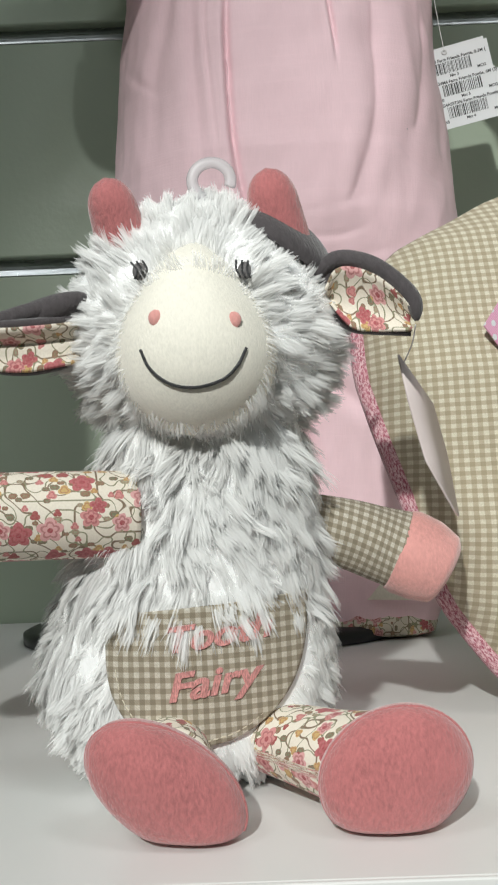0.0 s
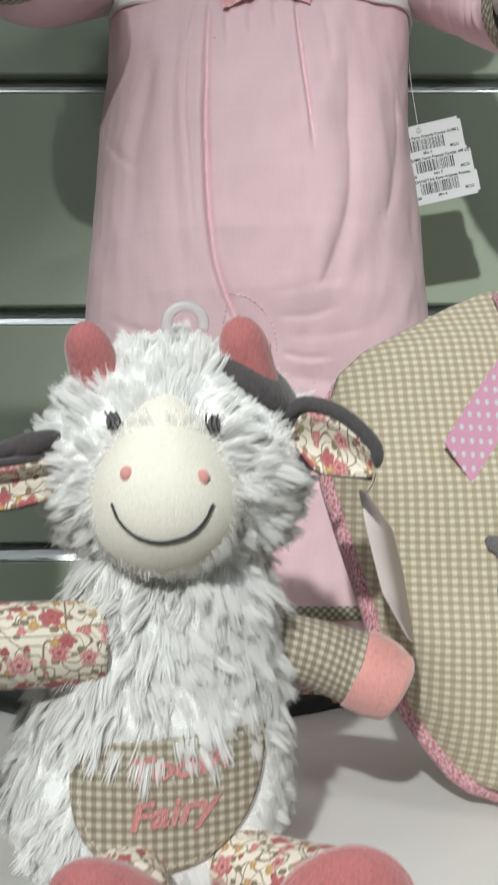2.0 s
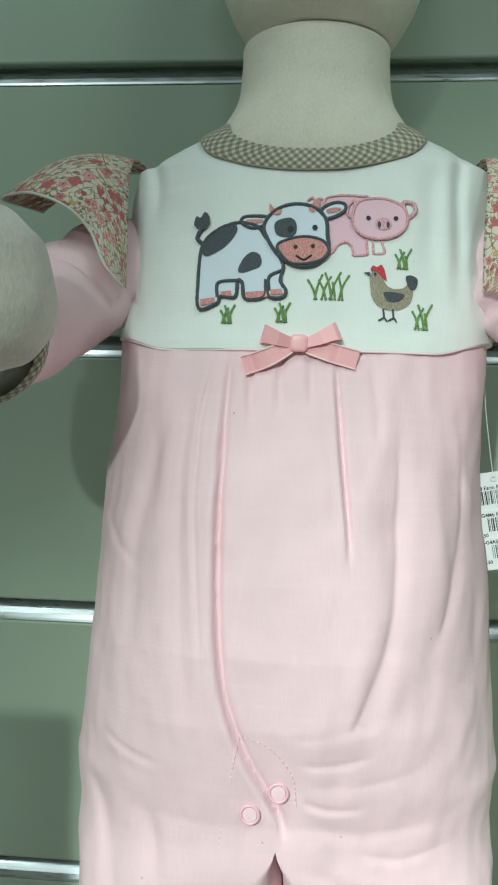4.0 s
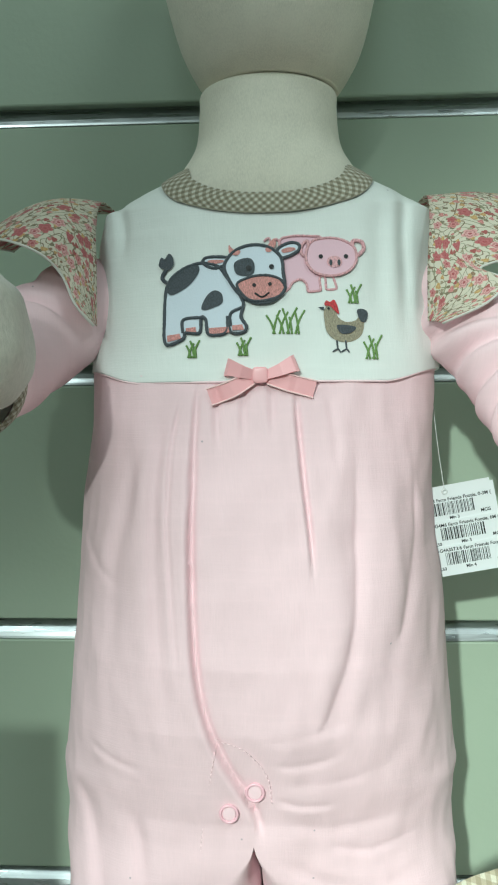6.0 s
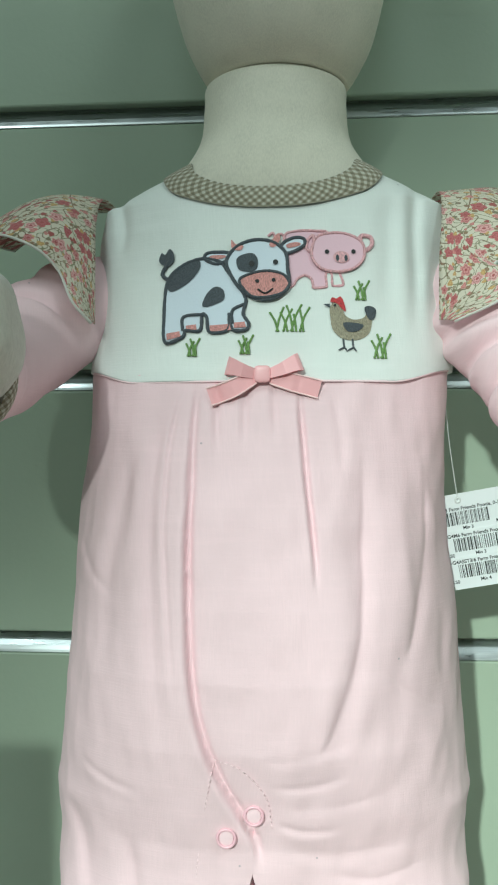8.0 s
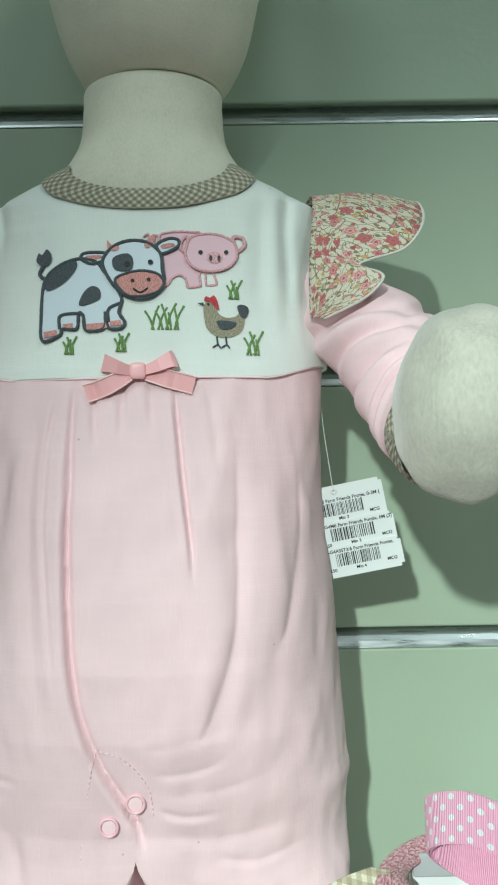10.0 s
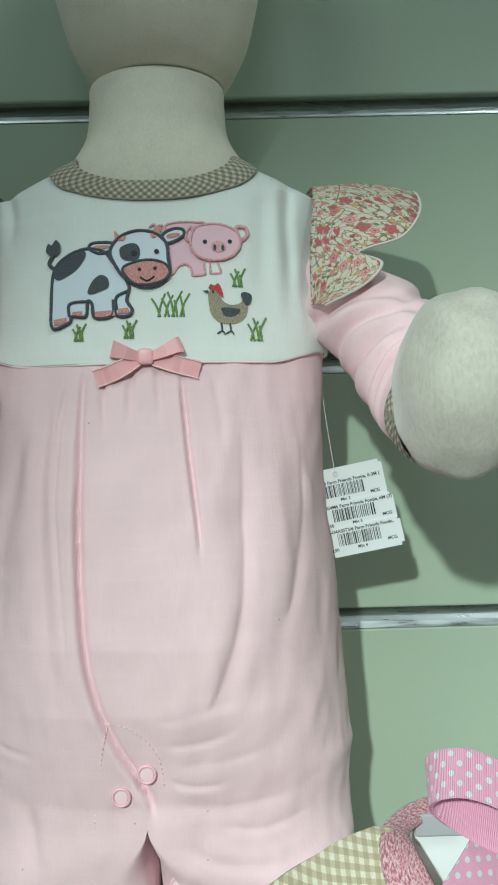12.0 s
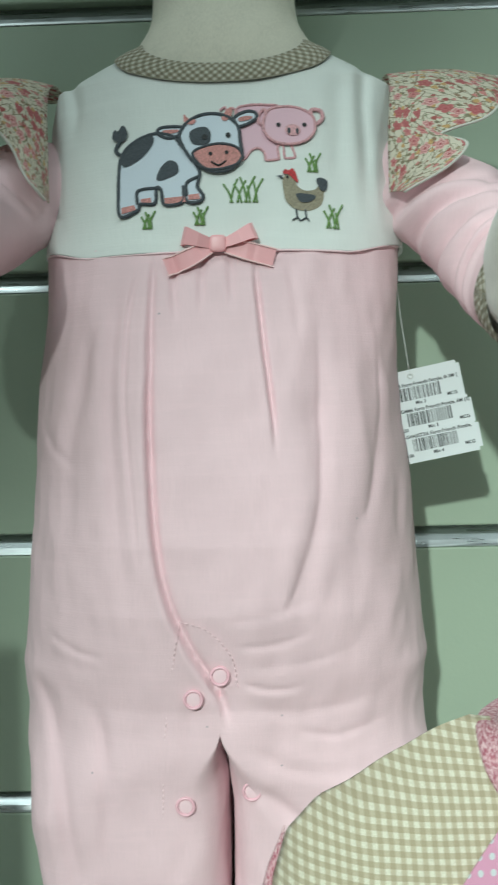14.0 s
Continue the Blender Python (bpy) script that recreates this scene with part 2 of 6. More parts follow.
M = {
    "wall": wall_paint(),
    "metal": aluminium(),
    "groove": plain("dark_groove", (0.05, 0.055, 0.05), 0.7),
    "shelf": plain("white_laminate", (0.78, 0.77, 0.75), 0.35, depth=0.00002, vary=0.02),
    "room": plain("off_white_plaster", (0.45, 0.47, 0.44), 0.9),
    "floor": plain("grey_vinyl", (0.28, 0.27, 0.25), 0.5),
    "pink": knit("pale_pink_jersey", (0.88, 0.63, 0.675)),
    "yoke": knit("white_jersey", (0.82, 0.83, 0.805)),
    "linen": plush("cream_mannequin_cloth", (0.78, 0.73, 0.62), 0.00012, 0.15, 0.95, 1500),
    "felt": plush("cream_felt", (0.53, 0.50, 0.435), 0.0003, 0.4, 0.88, 700),
    "ging": gingham("beige_gingham", (0.78, 0.73, 0.63), (0.47, 0.41, 0.31), (0.30, 0.25, 0.175), 0.0027),
    "ging_bib": gingham("tan_gingham", (0.88, 0.83, 0.68), (0.62, 0.54, 0.39), (0.47, 0.39, 0.26), 0.0033),
    "ging_small": gingham("small_beige_gingham", (0.78, 0.75, 0.66), (0.46, 0.41, 0.31), (0.25, 0.215, 0.145), 0.0028, 0.785),
    "floral": floral("floral_cotton", 0.60, (0.68, 0.62, 0.51)),
    "floral_big": floral("floral_cotton_loose", 0.60, (0.84, 0.77, 0.66)),
    "rose": plush("dusty_rose_plush", (0.48, 0.160, 0.160), 0.0004, 0.55, 0.70, 1300),
    "paw": plush("salmon_plush", (0.68, 0.32, 0.29), 0.0002, 0.6, 0.85, 1300),
    "grey": plush("charcoal_plush", (0.075, 0.065, 0.068), 0.0004, 0.35),
    "fleece": plush("cream_fleece", (0.86, 0.82, 0.72), 0.00016, 0.5, 0.95, 1800),
    "under": plush("white_pile", (0.95, 0.945, 0.93), 0.0002, 0.3, 0.95),
    "fur": None,
    "heather": heather("heathered_pink_knit"),
    "dots": dotted_ribbon("pink_dotted_grosgrain", (0.90, 0.43, 0.62)),
    "dots_back": dotted_ribbon("pink_grosgrain_back", (0.88, 0.40, 0.58), 1.0, (0.5, 0.25, 0)),
    "satin": plain("salmon_satin", (0.95, 0.49, 0.52), 0.38, grain=1600, depth=0.00002),
    "picot": plain("pale_picot", (0.95, 0.66, 0.66), 0.5),
    "white_trim": plain("white_overlock", (0.74, 0.72, 0.66), 0.9, grain=2500, depth=0.0004),
    "card": plain("white_card", (0.82, 0.83, 0.84), 0.5, depth=0.00001, vary=0.02),
    "ink": plain("black_print", (0.02, 0.02, 0.022), 0.6),
    "black": plain("black_base", (0.02, 0.02, 0.02), 0.35),
    "t_dark": thread("charcoal_thread", (0.055, 0.065, 0.08)),
    "t_pink": thread("salmon_thread", (0.66, 0.29, 0.27)),
    "t_pale": thread("pale_pink_thread", (0.78, 0.42, 0.46)),
    "t_green": thread("green_thread", (0.17, 0.30, 0.07)),
    "t_gold": thread("tan_metallic_thread", (0.34, 0.29, 0.20), 0.2, 0.4),
    "t_red": thread("red_thread", (0.55, 0.03, 0.04)),
    "t_black": thread("black_thread", (0.012, 0.012, 0.014)),
    "t_grey": thread("grey_thread", (0.15, 0.14, 0.14)),
    "a_white": plain("white_applique", (0.70, 0.745, 0.83), 0.8, grain=1200, depth=0.0001),
    "a_pink": plain("pink_applique", (0.80, 0.52, 0.61), 0.8, grain=1200, depth=0.0001),
    "stitch": plain("pink_stitching", (0.95, 0.70, 0.74), 0.7),
    "snap": plain("pink_snap", (0.84, 0.50, 0.57), 0.3),
    "cream_stitch": plain("cream_stitching", (0.72, 0.66, 0.52), 0.8),
    "nylon": plain("clear_nylon", (0.75, 0.75, 0.74), 0.3),
}


def fur_material():
    """White acrylic fur: fine strands along each lock."""
    n = Nodes("white_shaggy_fur", 0.7)
    info = n.tree.nodes.new("ShaderNodeNewGeometry")
    strand = n.noise(n.mapped(n.coords("UV"), (1.0, 0.06, 1.0)), 9, 3, 0.7)
    tone = n.mix(info.outputs["Random Per Island"], (0.97, 0.965, 0.95), (0.99, 0.987, 0.978))
    n.colour(n.mix(n.ramp(strand, 0.3, 0.6, 0.2, 0), tone, (0.90, 0.90, 0.87)))
    through_hair = n.add("ShaderNodeBsdfTranslucent")
    through_hair.inputs["Color"].default_value = (0.98, 0.975, 0.965, 1)
    both = n.add("ShaderNodeMixShader", Fac=0.14)
    n.link(n.bsdf.outputs[0], both.inputs[1]), n.link(through_hair.outputs[0], both.inputs[2])
    # fine fibres let part of the light straight past
    gap = n.add("ShaderNodeBsdfTransparent")
    thin = n.add("ShaderNodeMixShader", Fac=0.62)
    n.link(both.outputs[0], thin.inputs[1]), n.link(gap.outputs[0], thin.inputs[2])
    n.link(thin.outputs[0], n.tree.nodes["Material Output"].inputs["Surface"])
    return n.mat


M["fur"] = fur_material()
hook = Nodes("clear_plastic", 0.35)
hook.colour((0.62, 0.61, 0.62))
clear = hook.add("ShaderNodeBsdfTransparent")
blend = hook.add("ShaderNodeMixShader", Fac=0.5)
hook.link(hook.bsdf.outputs[0], blend.inputs[1]), hook.link(clear.outputs[0], blend.inputs[2])
hook.link(blend.outputs[0], hook.tree.nodes["Material Output"].inputs["Surface"])
M["plastic"] = hook.mat


# ---------- mesh helpers ----------
def thing(name, label, category, group="", kind="", at=(0, 0, 0)):
    ob = new(name)
    ob.location = at
    return tagged(ob, label, category, group, kind)


def made(name, verts, faces, uvs=None, smooth=True):
    me = bpy.data.meshes.new(name)
    me.from_pydata([tuple(map(float, v)) for v in verts], [], [tuple(map(int, f)) for f in faces])
    if smooth:
        me.polygons.foreach_set("use_smooth", [True] * len(me.polygons))
    if uvs is not None:
        layer = me.uv_layers.new(name="UVMap")
        index = np.empty(len(me.loops), int)
        me.loops.foreach_get("vertex_index", index)
        layer.data.foreach_set("uv", np.asarray(uvs, float)[index].ravel())
    me.update()
    return me


def part(name, me, material, parent=None, label=""):
    """Links a mesh (or bmesh) as one object under a thing or a part."""
    if isinstance(me, bmesh.types.BMesh):
        bm, me = me, bpy.data.meshes.new(name)
        bm.to_mesh(me)
        bm.free()
    me.materials.append(M[material] if isinstance(material, str) else material)
    ob = new(name, me)
    if parent:
        ob.parent = parent
        base = parent
        off = Vector((0, 0, 0))
        while base:
            off += base.location
            base = base.parent
        me.transform(Matrix.Translation(-off))
    return tagged(ob, label)


def grid(points, uvs=None, closed_u=False, closed_v=False, cap=False):
    """Faces over an array of points [rows, columns, 3]; metric uv where none is given."""
    p = np.asarray(points, float)
    r, c = p.shape[:2]
    faces = []
    for i in range(r if closed_v else r - 1):
        for j in range(c if closed_u else c - 1):
            a, b = i * c + j, i * c + (j + 1) % c
            d, e = ((i + 1) % r) * c + (j + 1) % c, ((i + 1) % r) * c + j
            faces.append((a, b, d, e))
    if cap:
        faces.append(tuple(range(c))[::-1])
        faces.append(tuple((r - 1) * c + j for j in range(c)))
    if uvs is None:
        du = np.concatenate([np.zeros((r, 1)), np.linalg.norm(np.diff(p, axis=1), axis=2).cumsum(1)], 1)
        dv = np.concatenate([np.zeros((1, c)), np.linalg.norm(np.diff(p, axis=0), axis=2).cumsum(0)], 0)
        uvs = np.stack([du - du.mean(1, keepdims=True), np.broadcast_to(dv.mean(1, keepdims=True), (r, c))], -1)
    return p.reshape(-1, 3), faces, np.asarray(uvs).reshape(-1, 2)


def curve(points, n, closed=False):
    """A smooth curve through a few points (Catmull-Rom), sampled n times."""
    p = np.asarray(points, float)
    if closed:
        q = np.vstack([p[-1], p, p[0], p[1]])
        k = len(p)
    else:
        q = np.vstack([2 * p[0] - p[1], p, 2 * p[-1] - p[-2]])
        k = len(p) - 1
    out = []
    for s in np.linspace(0, k, n, endpoint=not closed):
        i = min(int(s), k - 1)
        u = s - i
        a, b, c, d = q[i : i + 4]
        out.append(0.5 * (2 * b + (c - a) * u + (2 * a - 5 * b + 4 * c - d) * u * u + (3 * b - a - 3 * c + d) * u**3))
    return np.array(out)


def frames_along(path, up=(0, 0, 1), closed=False):
    """Two unit vectors across the path at each point."""
    t = np.roll(path, -1, 0) - np.roll(path, 1, 0) if closed else np.gradient(path, axis=0)
    t /= np.linalg.norm(t, axis=1, keepdims=True) + 1e-12
    a = np.cross(t, np.asarray(up, float))
    a /= np.linalg.norm(a, axis=1, keepdims=True) + 1e-12
    return a, np.cross(a, t)


def tube(path, ra, rb=None, up=(0, 0, 1), sides=12, closed=False, cap=True, bend=None):
    """A tube along the path; ra and rb its half sizes across, each a number or one a point."""
    path = np.asarray(path, float)
    rb = ra if rb is None else rb
    ra, rb = np.broadcast_to(ra, len(path)), np.broadcast_to(rb, len(path))
    a, b = frames_along(path, up, closed)
    w = np.linspace(0, 2 * np.pi, sides, endpoint=False)
    ring = path[:, None] + (ra[:, None] * np.cos(w))[..., None] * a[:, None] + (rb[:, None] * np.sin(w))[..., None] * b[:, None]
    if bend is not None:
        ring = bend(ring, w)
    return grid(ring, closed_u=True, closed_v=closed, cap=cap and not closed)


def strip(path, side, width, thick=0.0004):
    """A flat band along the path, of a width across it, with thickness."""
    path, side = np.asarray(path, float), np.asarray(side, float)
    side = side / np.linalg.norm(side, axis=1, keepdims=True)
    t = np.gradient(path, axis=0)
    nrm = np.cross(t, side)
    nrm /= np.linalg.norm(nrm, axis=1, keepdims=True) + 1e-12
    w = np.broadcast_to(width, len(path))[:, None] / 2
    rows = [path - side * w - nrm * thick / 2, path + side * w - nrm * thick / 2, path + side * w + nrm * thick / 2, path - side * w + nrm * thick / 2]
    p = np.stack(rows, 1)
    d = np.r_[0, np.linalg.norm(np.diff(path, axis=0), axis=1).cumsum()]
    ww = np.broadcast_to(width, len(path))
    uv = np.stack([np.stack([d, s * ww], -1) for s in (-0.5, 0.5, 0.5, -0.5)], 1)
    return grid(p, uv, closed_u=True, cap=True)


def joined(pieces):
    verts, faces, uvs, n = [], [], [], 0
    for v, f, u in pieces:
        verts.append(v), uvs.append(u)
        faces += [tuple(i + n for i in face) for face in f]
        n += len(v)
    return np.concatenate(verts), faces, np.concatenate(uvs)


def box(lo, hi, bevel=0.0, segments=2):
    bm = bmesh.new()
    bmesh.ops.create_cube(bm, size=1)
    lo, hi = Vector(lo), Vector(hi)
    for v in bm.verts:
        v.co = Vector(((v.co[k] + 0.5) * (hi[k] - lo[k]) + lo[k] for k in range(3)))
    if bevel:
        bmesh.ops.bevel(bm, geom=bm.edges[:], offset=bevel, segments=segments, affect="EDGES", profile=0.5)
    return bm


def lump(centre, radii, turn=(0, 0, 0), rings=20, sides=28, form=None):
    """A rounded body: an ellipsoid at centre, turned, then shaped by form(unit points)."""
    u = np.linspace(0, np.pi, rings)
    w = np.linspace(0, 2 * np.pi, sides, endpoint=False)
    p = np.stack([np.sin(u)[:, None] * np.cos(w), np.sin(u)[:, None] * np.sin(w), np.broadcast_to(np.cos(u)[:, None], (rings, sides))], -1)
    if form:
        p = form(p)
    m = np.array(Euler([radians(a) for a in turn]).to_matrix())
    return grid((p * np.asarray(radii)) @ m.T + np.asarray(centre), closed_u=True)


def smooth01(x):
    x = np.clip(x, 0, 1)
    return x * x * (3 - 2 * x)


def wobble(p, scale, seed=0.0):
    """Smooth noise at points."""
    p = np.asarray(p, float)
    flat = p.reshape(-1, 3) * scale + seed
    return np.array([noise.noise(Vector(q)) for q in flat]).reshape(p.shape[:-1])


# ---------- setting ----------
PITCH, SLAT0 = 0.1524, 0.3524
wall = thing("wall_back", "pale green painted slatwall with aluminium-lined grooves", "wall", kind="structure", at=(0, 0.012, 0.4))
slats = [SLAT0 + PITCH * k for k in range(-8, 11)]
for za, zb in zip(slats[:-1], slats[1:]):
    if zb < FLOOR + 0.05 or za > CEIL - 0.1:
        continue
    part("panel", box((-2.4, 0, za + 0.0062), (2.4, 0.018, zb - 0.0062), 0.0012), "wall", wall)
rim = [(0.0085, 0.0062), (0.0078, 0.0062), (0.0072, 0.0046), (0.0058, 0.0034), (0.0034, 0.0008), (0.0014, -0.0020), (0.0005, -0.0044), (0.0002, -0.0057), (0.0006, -0.0061), (0.0085, -0.0061)]
for z in slats:
    if FLOOR + 0.1 < z < CEIL - 0.15:
        rows = np.array([[(x, y, z + dz) for y, dz in rim] for x in (-2.4, 2.4)])
        part("slat_insert", made("slat_insert", *grid(rows, closed_u=True, cap=True), smooth=False), "metal", wall, "shiny aluminium slat insert")
part("backing", box((-2.4, 0.019, FLOOR), (2.4, 0.06, CEIL)), "groove", wall)
for name, lo, hi, mat, label in (
    ("floor", (-2.5, -4.2, FLOOR - 0.1), (2.5, 0.1, FLOOR), "floor", "grey vinyl shop floor"),
    ("ceiling", (-2.5, -4.2, CEIL), (2.5, 0.1, CEIL + 0.1), "room", "off-white plaster ceiling"),
    ("wall_west", (-2.6, -4.2, FLOOR), (-2.45, 0.1, CEIL), "room", "plain off-white wall"),
    ("wall_east", (2.45, -4.2, FLOOR), (2.6, 0.1, CEIL), "room", "plain off-white wall"),
    ("wall_south", (-2.45, -4.3, FLOOR), (2.45, -4.2, CEIL), "room", "plain off-white wall"),
):
    tagged(part(name, box(lo, hi), mat), label, name.split("_")[0], kind="structure")
shelf = thing("shelf", "white laminate display shelf fixed to the slatwall", "shelf", at=(0, -0.18, SHELF - 0.012))
part("board", box((-1.1, -0.3665, SHELF - 0.024), (1.1, -0.003, SHELF), 0.0009), "shelf", shelf)
part("front_edge", box((-1.1, -0.3683, SHELF - 0.0245), (1.1, -0.3668, SHELF + 0.0004), 0.0004), "shelf", shelf, "white edge banding")

# added card, always out of view: blocks the key to shade the lower-left wall
board = thing("shade_card", "unseen plain white card added on the shelf to shade the wall at lower left", "display card", at=(-0.31, -0.32, SHELF))
part("shade_card_face", box((-0.42, -0.322, SHELF), (-0.168, -0.319, 0.432), 0.0006), "card", board)
part("shade_card_strut", box((-0.33, -0.319, SHELF), (-0.29, -0.27, SHELF + 0.003), 0.0006), "card", board)

# ---------- mannequin ----------
CX, CY = -0.002, -0.067


def lathe(rows, sides=48):
    """Rings of (z, centre x, centre y, half width, half depth)."""
    w = np.linspace(0, 2 * np.pi, sides, endpoint=False)
    return grid(np.array([[(cx + a * math.cos(q), cy + b * math.sin(q), z) for q in w] for z, cx, cy, a, b in rows]), closed_u=True, cap=True)


neck_rows = curve([(0.560, 0.003, -0.062, 0.070, 0.036), (0.584, 0.003, -0.066, 0.057, 0.038), (0.600, 0.003, -0.068, 0.0450, 0.0374), (0.614, 0.003, -0.068, 0.0365, 0.0355), (0.632, 0.003, -0.067, 0.0345, 0.0345), (0.6392, 0.003, -0.066, 0.0345, 0.0345), (0.6412, 0.003, -0.066, 0.0325, 0.0325)], 40)
head_rows = curve([(0.6415, 0.005, -0.066, 0.033, 0.034), (0.6490, 0.005, -0.068, 0.0385, 0.042), (0.6640, 0.005, -0.069, 0.0458, 0.050), (0.69, 0.0045, -0.069, 0.0525, 0.058), (0.72, 0.005, -0.066, 0.058, 0.064), (0.755, 0.008, -0.062, 0.058, 0.066), (0.785, 0.008, -0.058, 0.048, 0.056), (0.803, 0.008, -0.056, 0.028, 0.034), (0.808, 0.008, -0.056, 0.006, 0.008)], 60)
pieces = [lathe(neck_rows), lathe(head_rows)]


def mitten(c, r, turn):
    def form(p):
        q = np.sign(p) * np.abs(p) ** 0.86
        q[..., 0] *= 1 + 0.10 * p[..., 2]
        q[..., 1] *= 1 - 0.12 * p[..., 2] ** 2
        q += 0.06 * wobble(p, 2.4, c[0] * 90)[..., None] * p
        return q

    return lump(c, r, turn, 36, 48, form)


pieces += [mitten((0.1300, -0.181, 0.4795), (0.0276, 0.034, 0.0362), (18, 14, 0)), mitten((-0.112, -0.186, 0.510), (0.0275, 0.030, 0.030), (15, -15, 0))]
ARMS = {1: [(0.068, -0.058, 0.545), (0.090, -0.078, 0.534), (0.112, -0.108, 0.508), (0.124, -0.140, 0.482), (0.129, -0.162, 0.470)], -1: [(-0.066, -0.058, 0.545), (-0.090, -0.078, 0.535), (-0.112, -0.105, 0.515), (-0.122, -0.140, 0.500), (-0.122, -0.166, 0.496)]}
for sx in (-1, 1):
    arm = curve(ARMS[sx], 30)
    pieces.append(tube(arm, np.interp(np.linspace(0, 1, 30), [0, 0.5, 0.85, 1], [0.012, 0.016, 0.022, 0.0255]), sides=24))
    pieces.append(tube(curve([(sx * 0.045, -0.07, 0.33), (sx * 0.045, -0.075, 0.2), (sx * 0.043, -0.085, 0.142)], 12), 0.03, sides=16))
doll = part("mannequin", made("mannequin", *joined(pieces)), "linen")
doll.data.materials.append(M["felt"])
for face in doll.data.polygons:
    if face.center.y < -0.148:
        face.material_index = 1
tagged(doll, "cream cloth-covered baby mannequin with seamed neck, dressed in a romper", "mannequin")
base = thing("mannequin_stand", "black round base plate of the mannequin on the shelf", "stand", at=(-0.05, -0.06, SHELF))
base_rows = [(SHELF + 0.0005, -0.05, -0.07, 0.104, 0.062), (SHELF + 0.006, -0.05, -0.07, 0.104, 0.062), (SHELF + 0.008, -0.05, -0.07, 0.1, 0.059), (SHELF + 0.0082, -0.05, -0.07, 0.01, 0.01)]
part("base_plate", made("base_plate", *lathe(base_rows)), "black", base)

# ---------- romper ----------
romper = thing("baby_romper", "pale pink cotton footed romper with white embroidered yoke on the mannequin", "romper", at=(0, -0.07, 0.3))
PROFILE = np.array([
    # height, half width, half depth
    (0.130, 0.094, 0.046), (0.190, 0.097, 0.050), (0.235, 0.0965, 0.054), (0.260, 0.0965, 0.058), (0.296, 0.0985, 0.0605), (0.312, 0.0982, 0.0645),
    (0.340, 0.0955, 0.0715), (0.370, 0.0940, 0.0748), (0.400, 0.0915, 0.0738), (0.436, 0.0885, 0.0695), (0.470, 0.0862, 0.0632), (0.500, 0.0862, 0.0580),
    (0.540, 0.0850, 0.0495), (0.565, 0.0838, 0.0440), (0.580, 0.0810, 0.0400), (0.590, 0.0620, 0.0370), (0.596, 0.0485, 0.0350), (0.600, 0.0425, 0.0340),
])
BLUNT = 2.35


def half_width(z):
    z = np.asarray(z, float)
    seam_bumps = 0.0014 * np.exp(-(((z - 0.309) / 0.006) ** 2)) - 0.0008 * np.exp(-(((z - 0.290) / 0.007) ** 2)) + 0.0010 * np.exp(-(((z - 0.268) / 0.006) ** 2))
    return np.interp(z, PROFILE[:, 0], PROFILE[:, 1]) + seam_bumps


def half_depth(z):
    return np.interp(z, PROFILE[:, 0], PROFILE[:, 2])


def mid(z):
    return np.interp(z, [0.2, 0.34, 0.42, 0.52, 0.6], [-0.006, -0.003, -0.003, 0.001, 0.003])


def crease_set(lines):
    return [(curve(pts, 240), depth, width) for depth, width, *pts in lines]


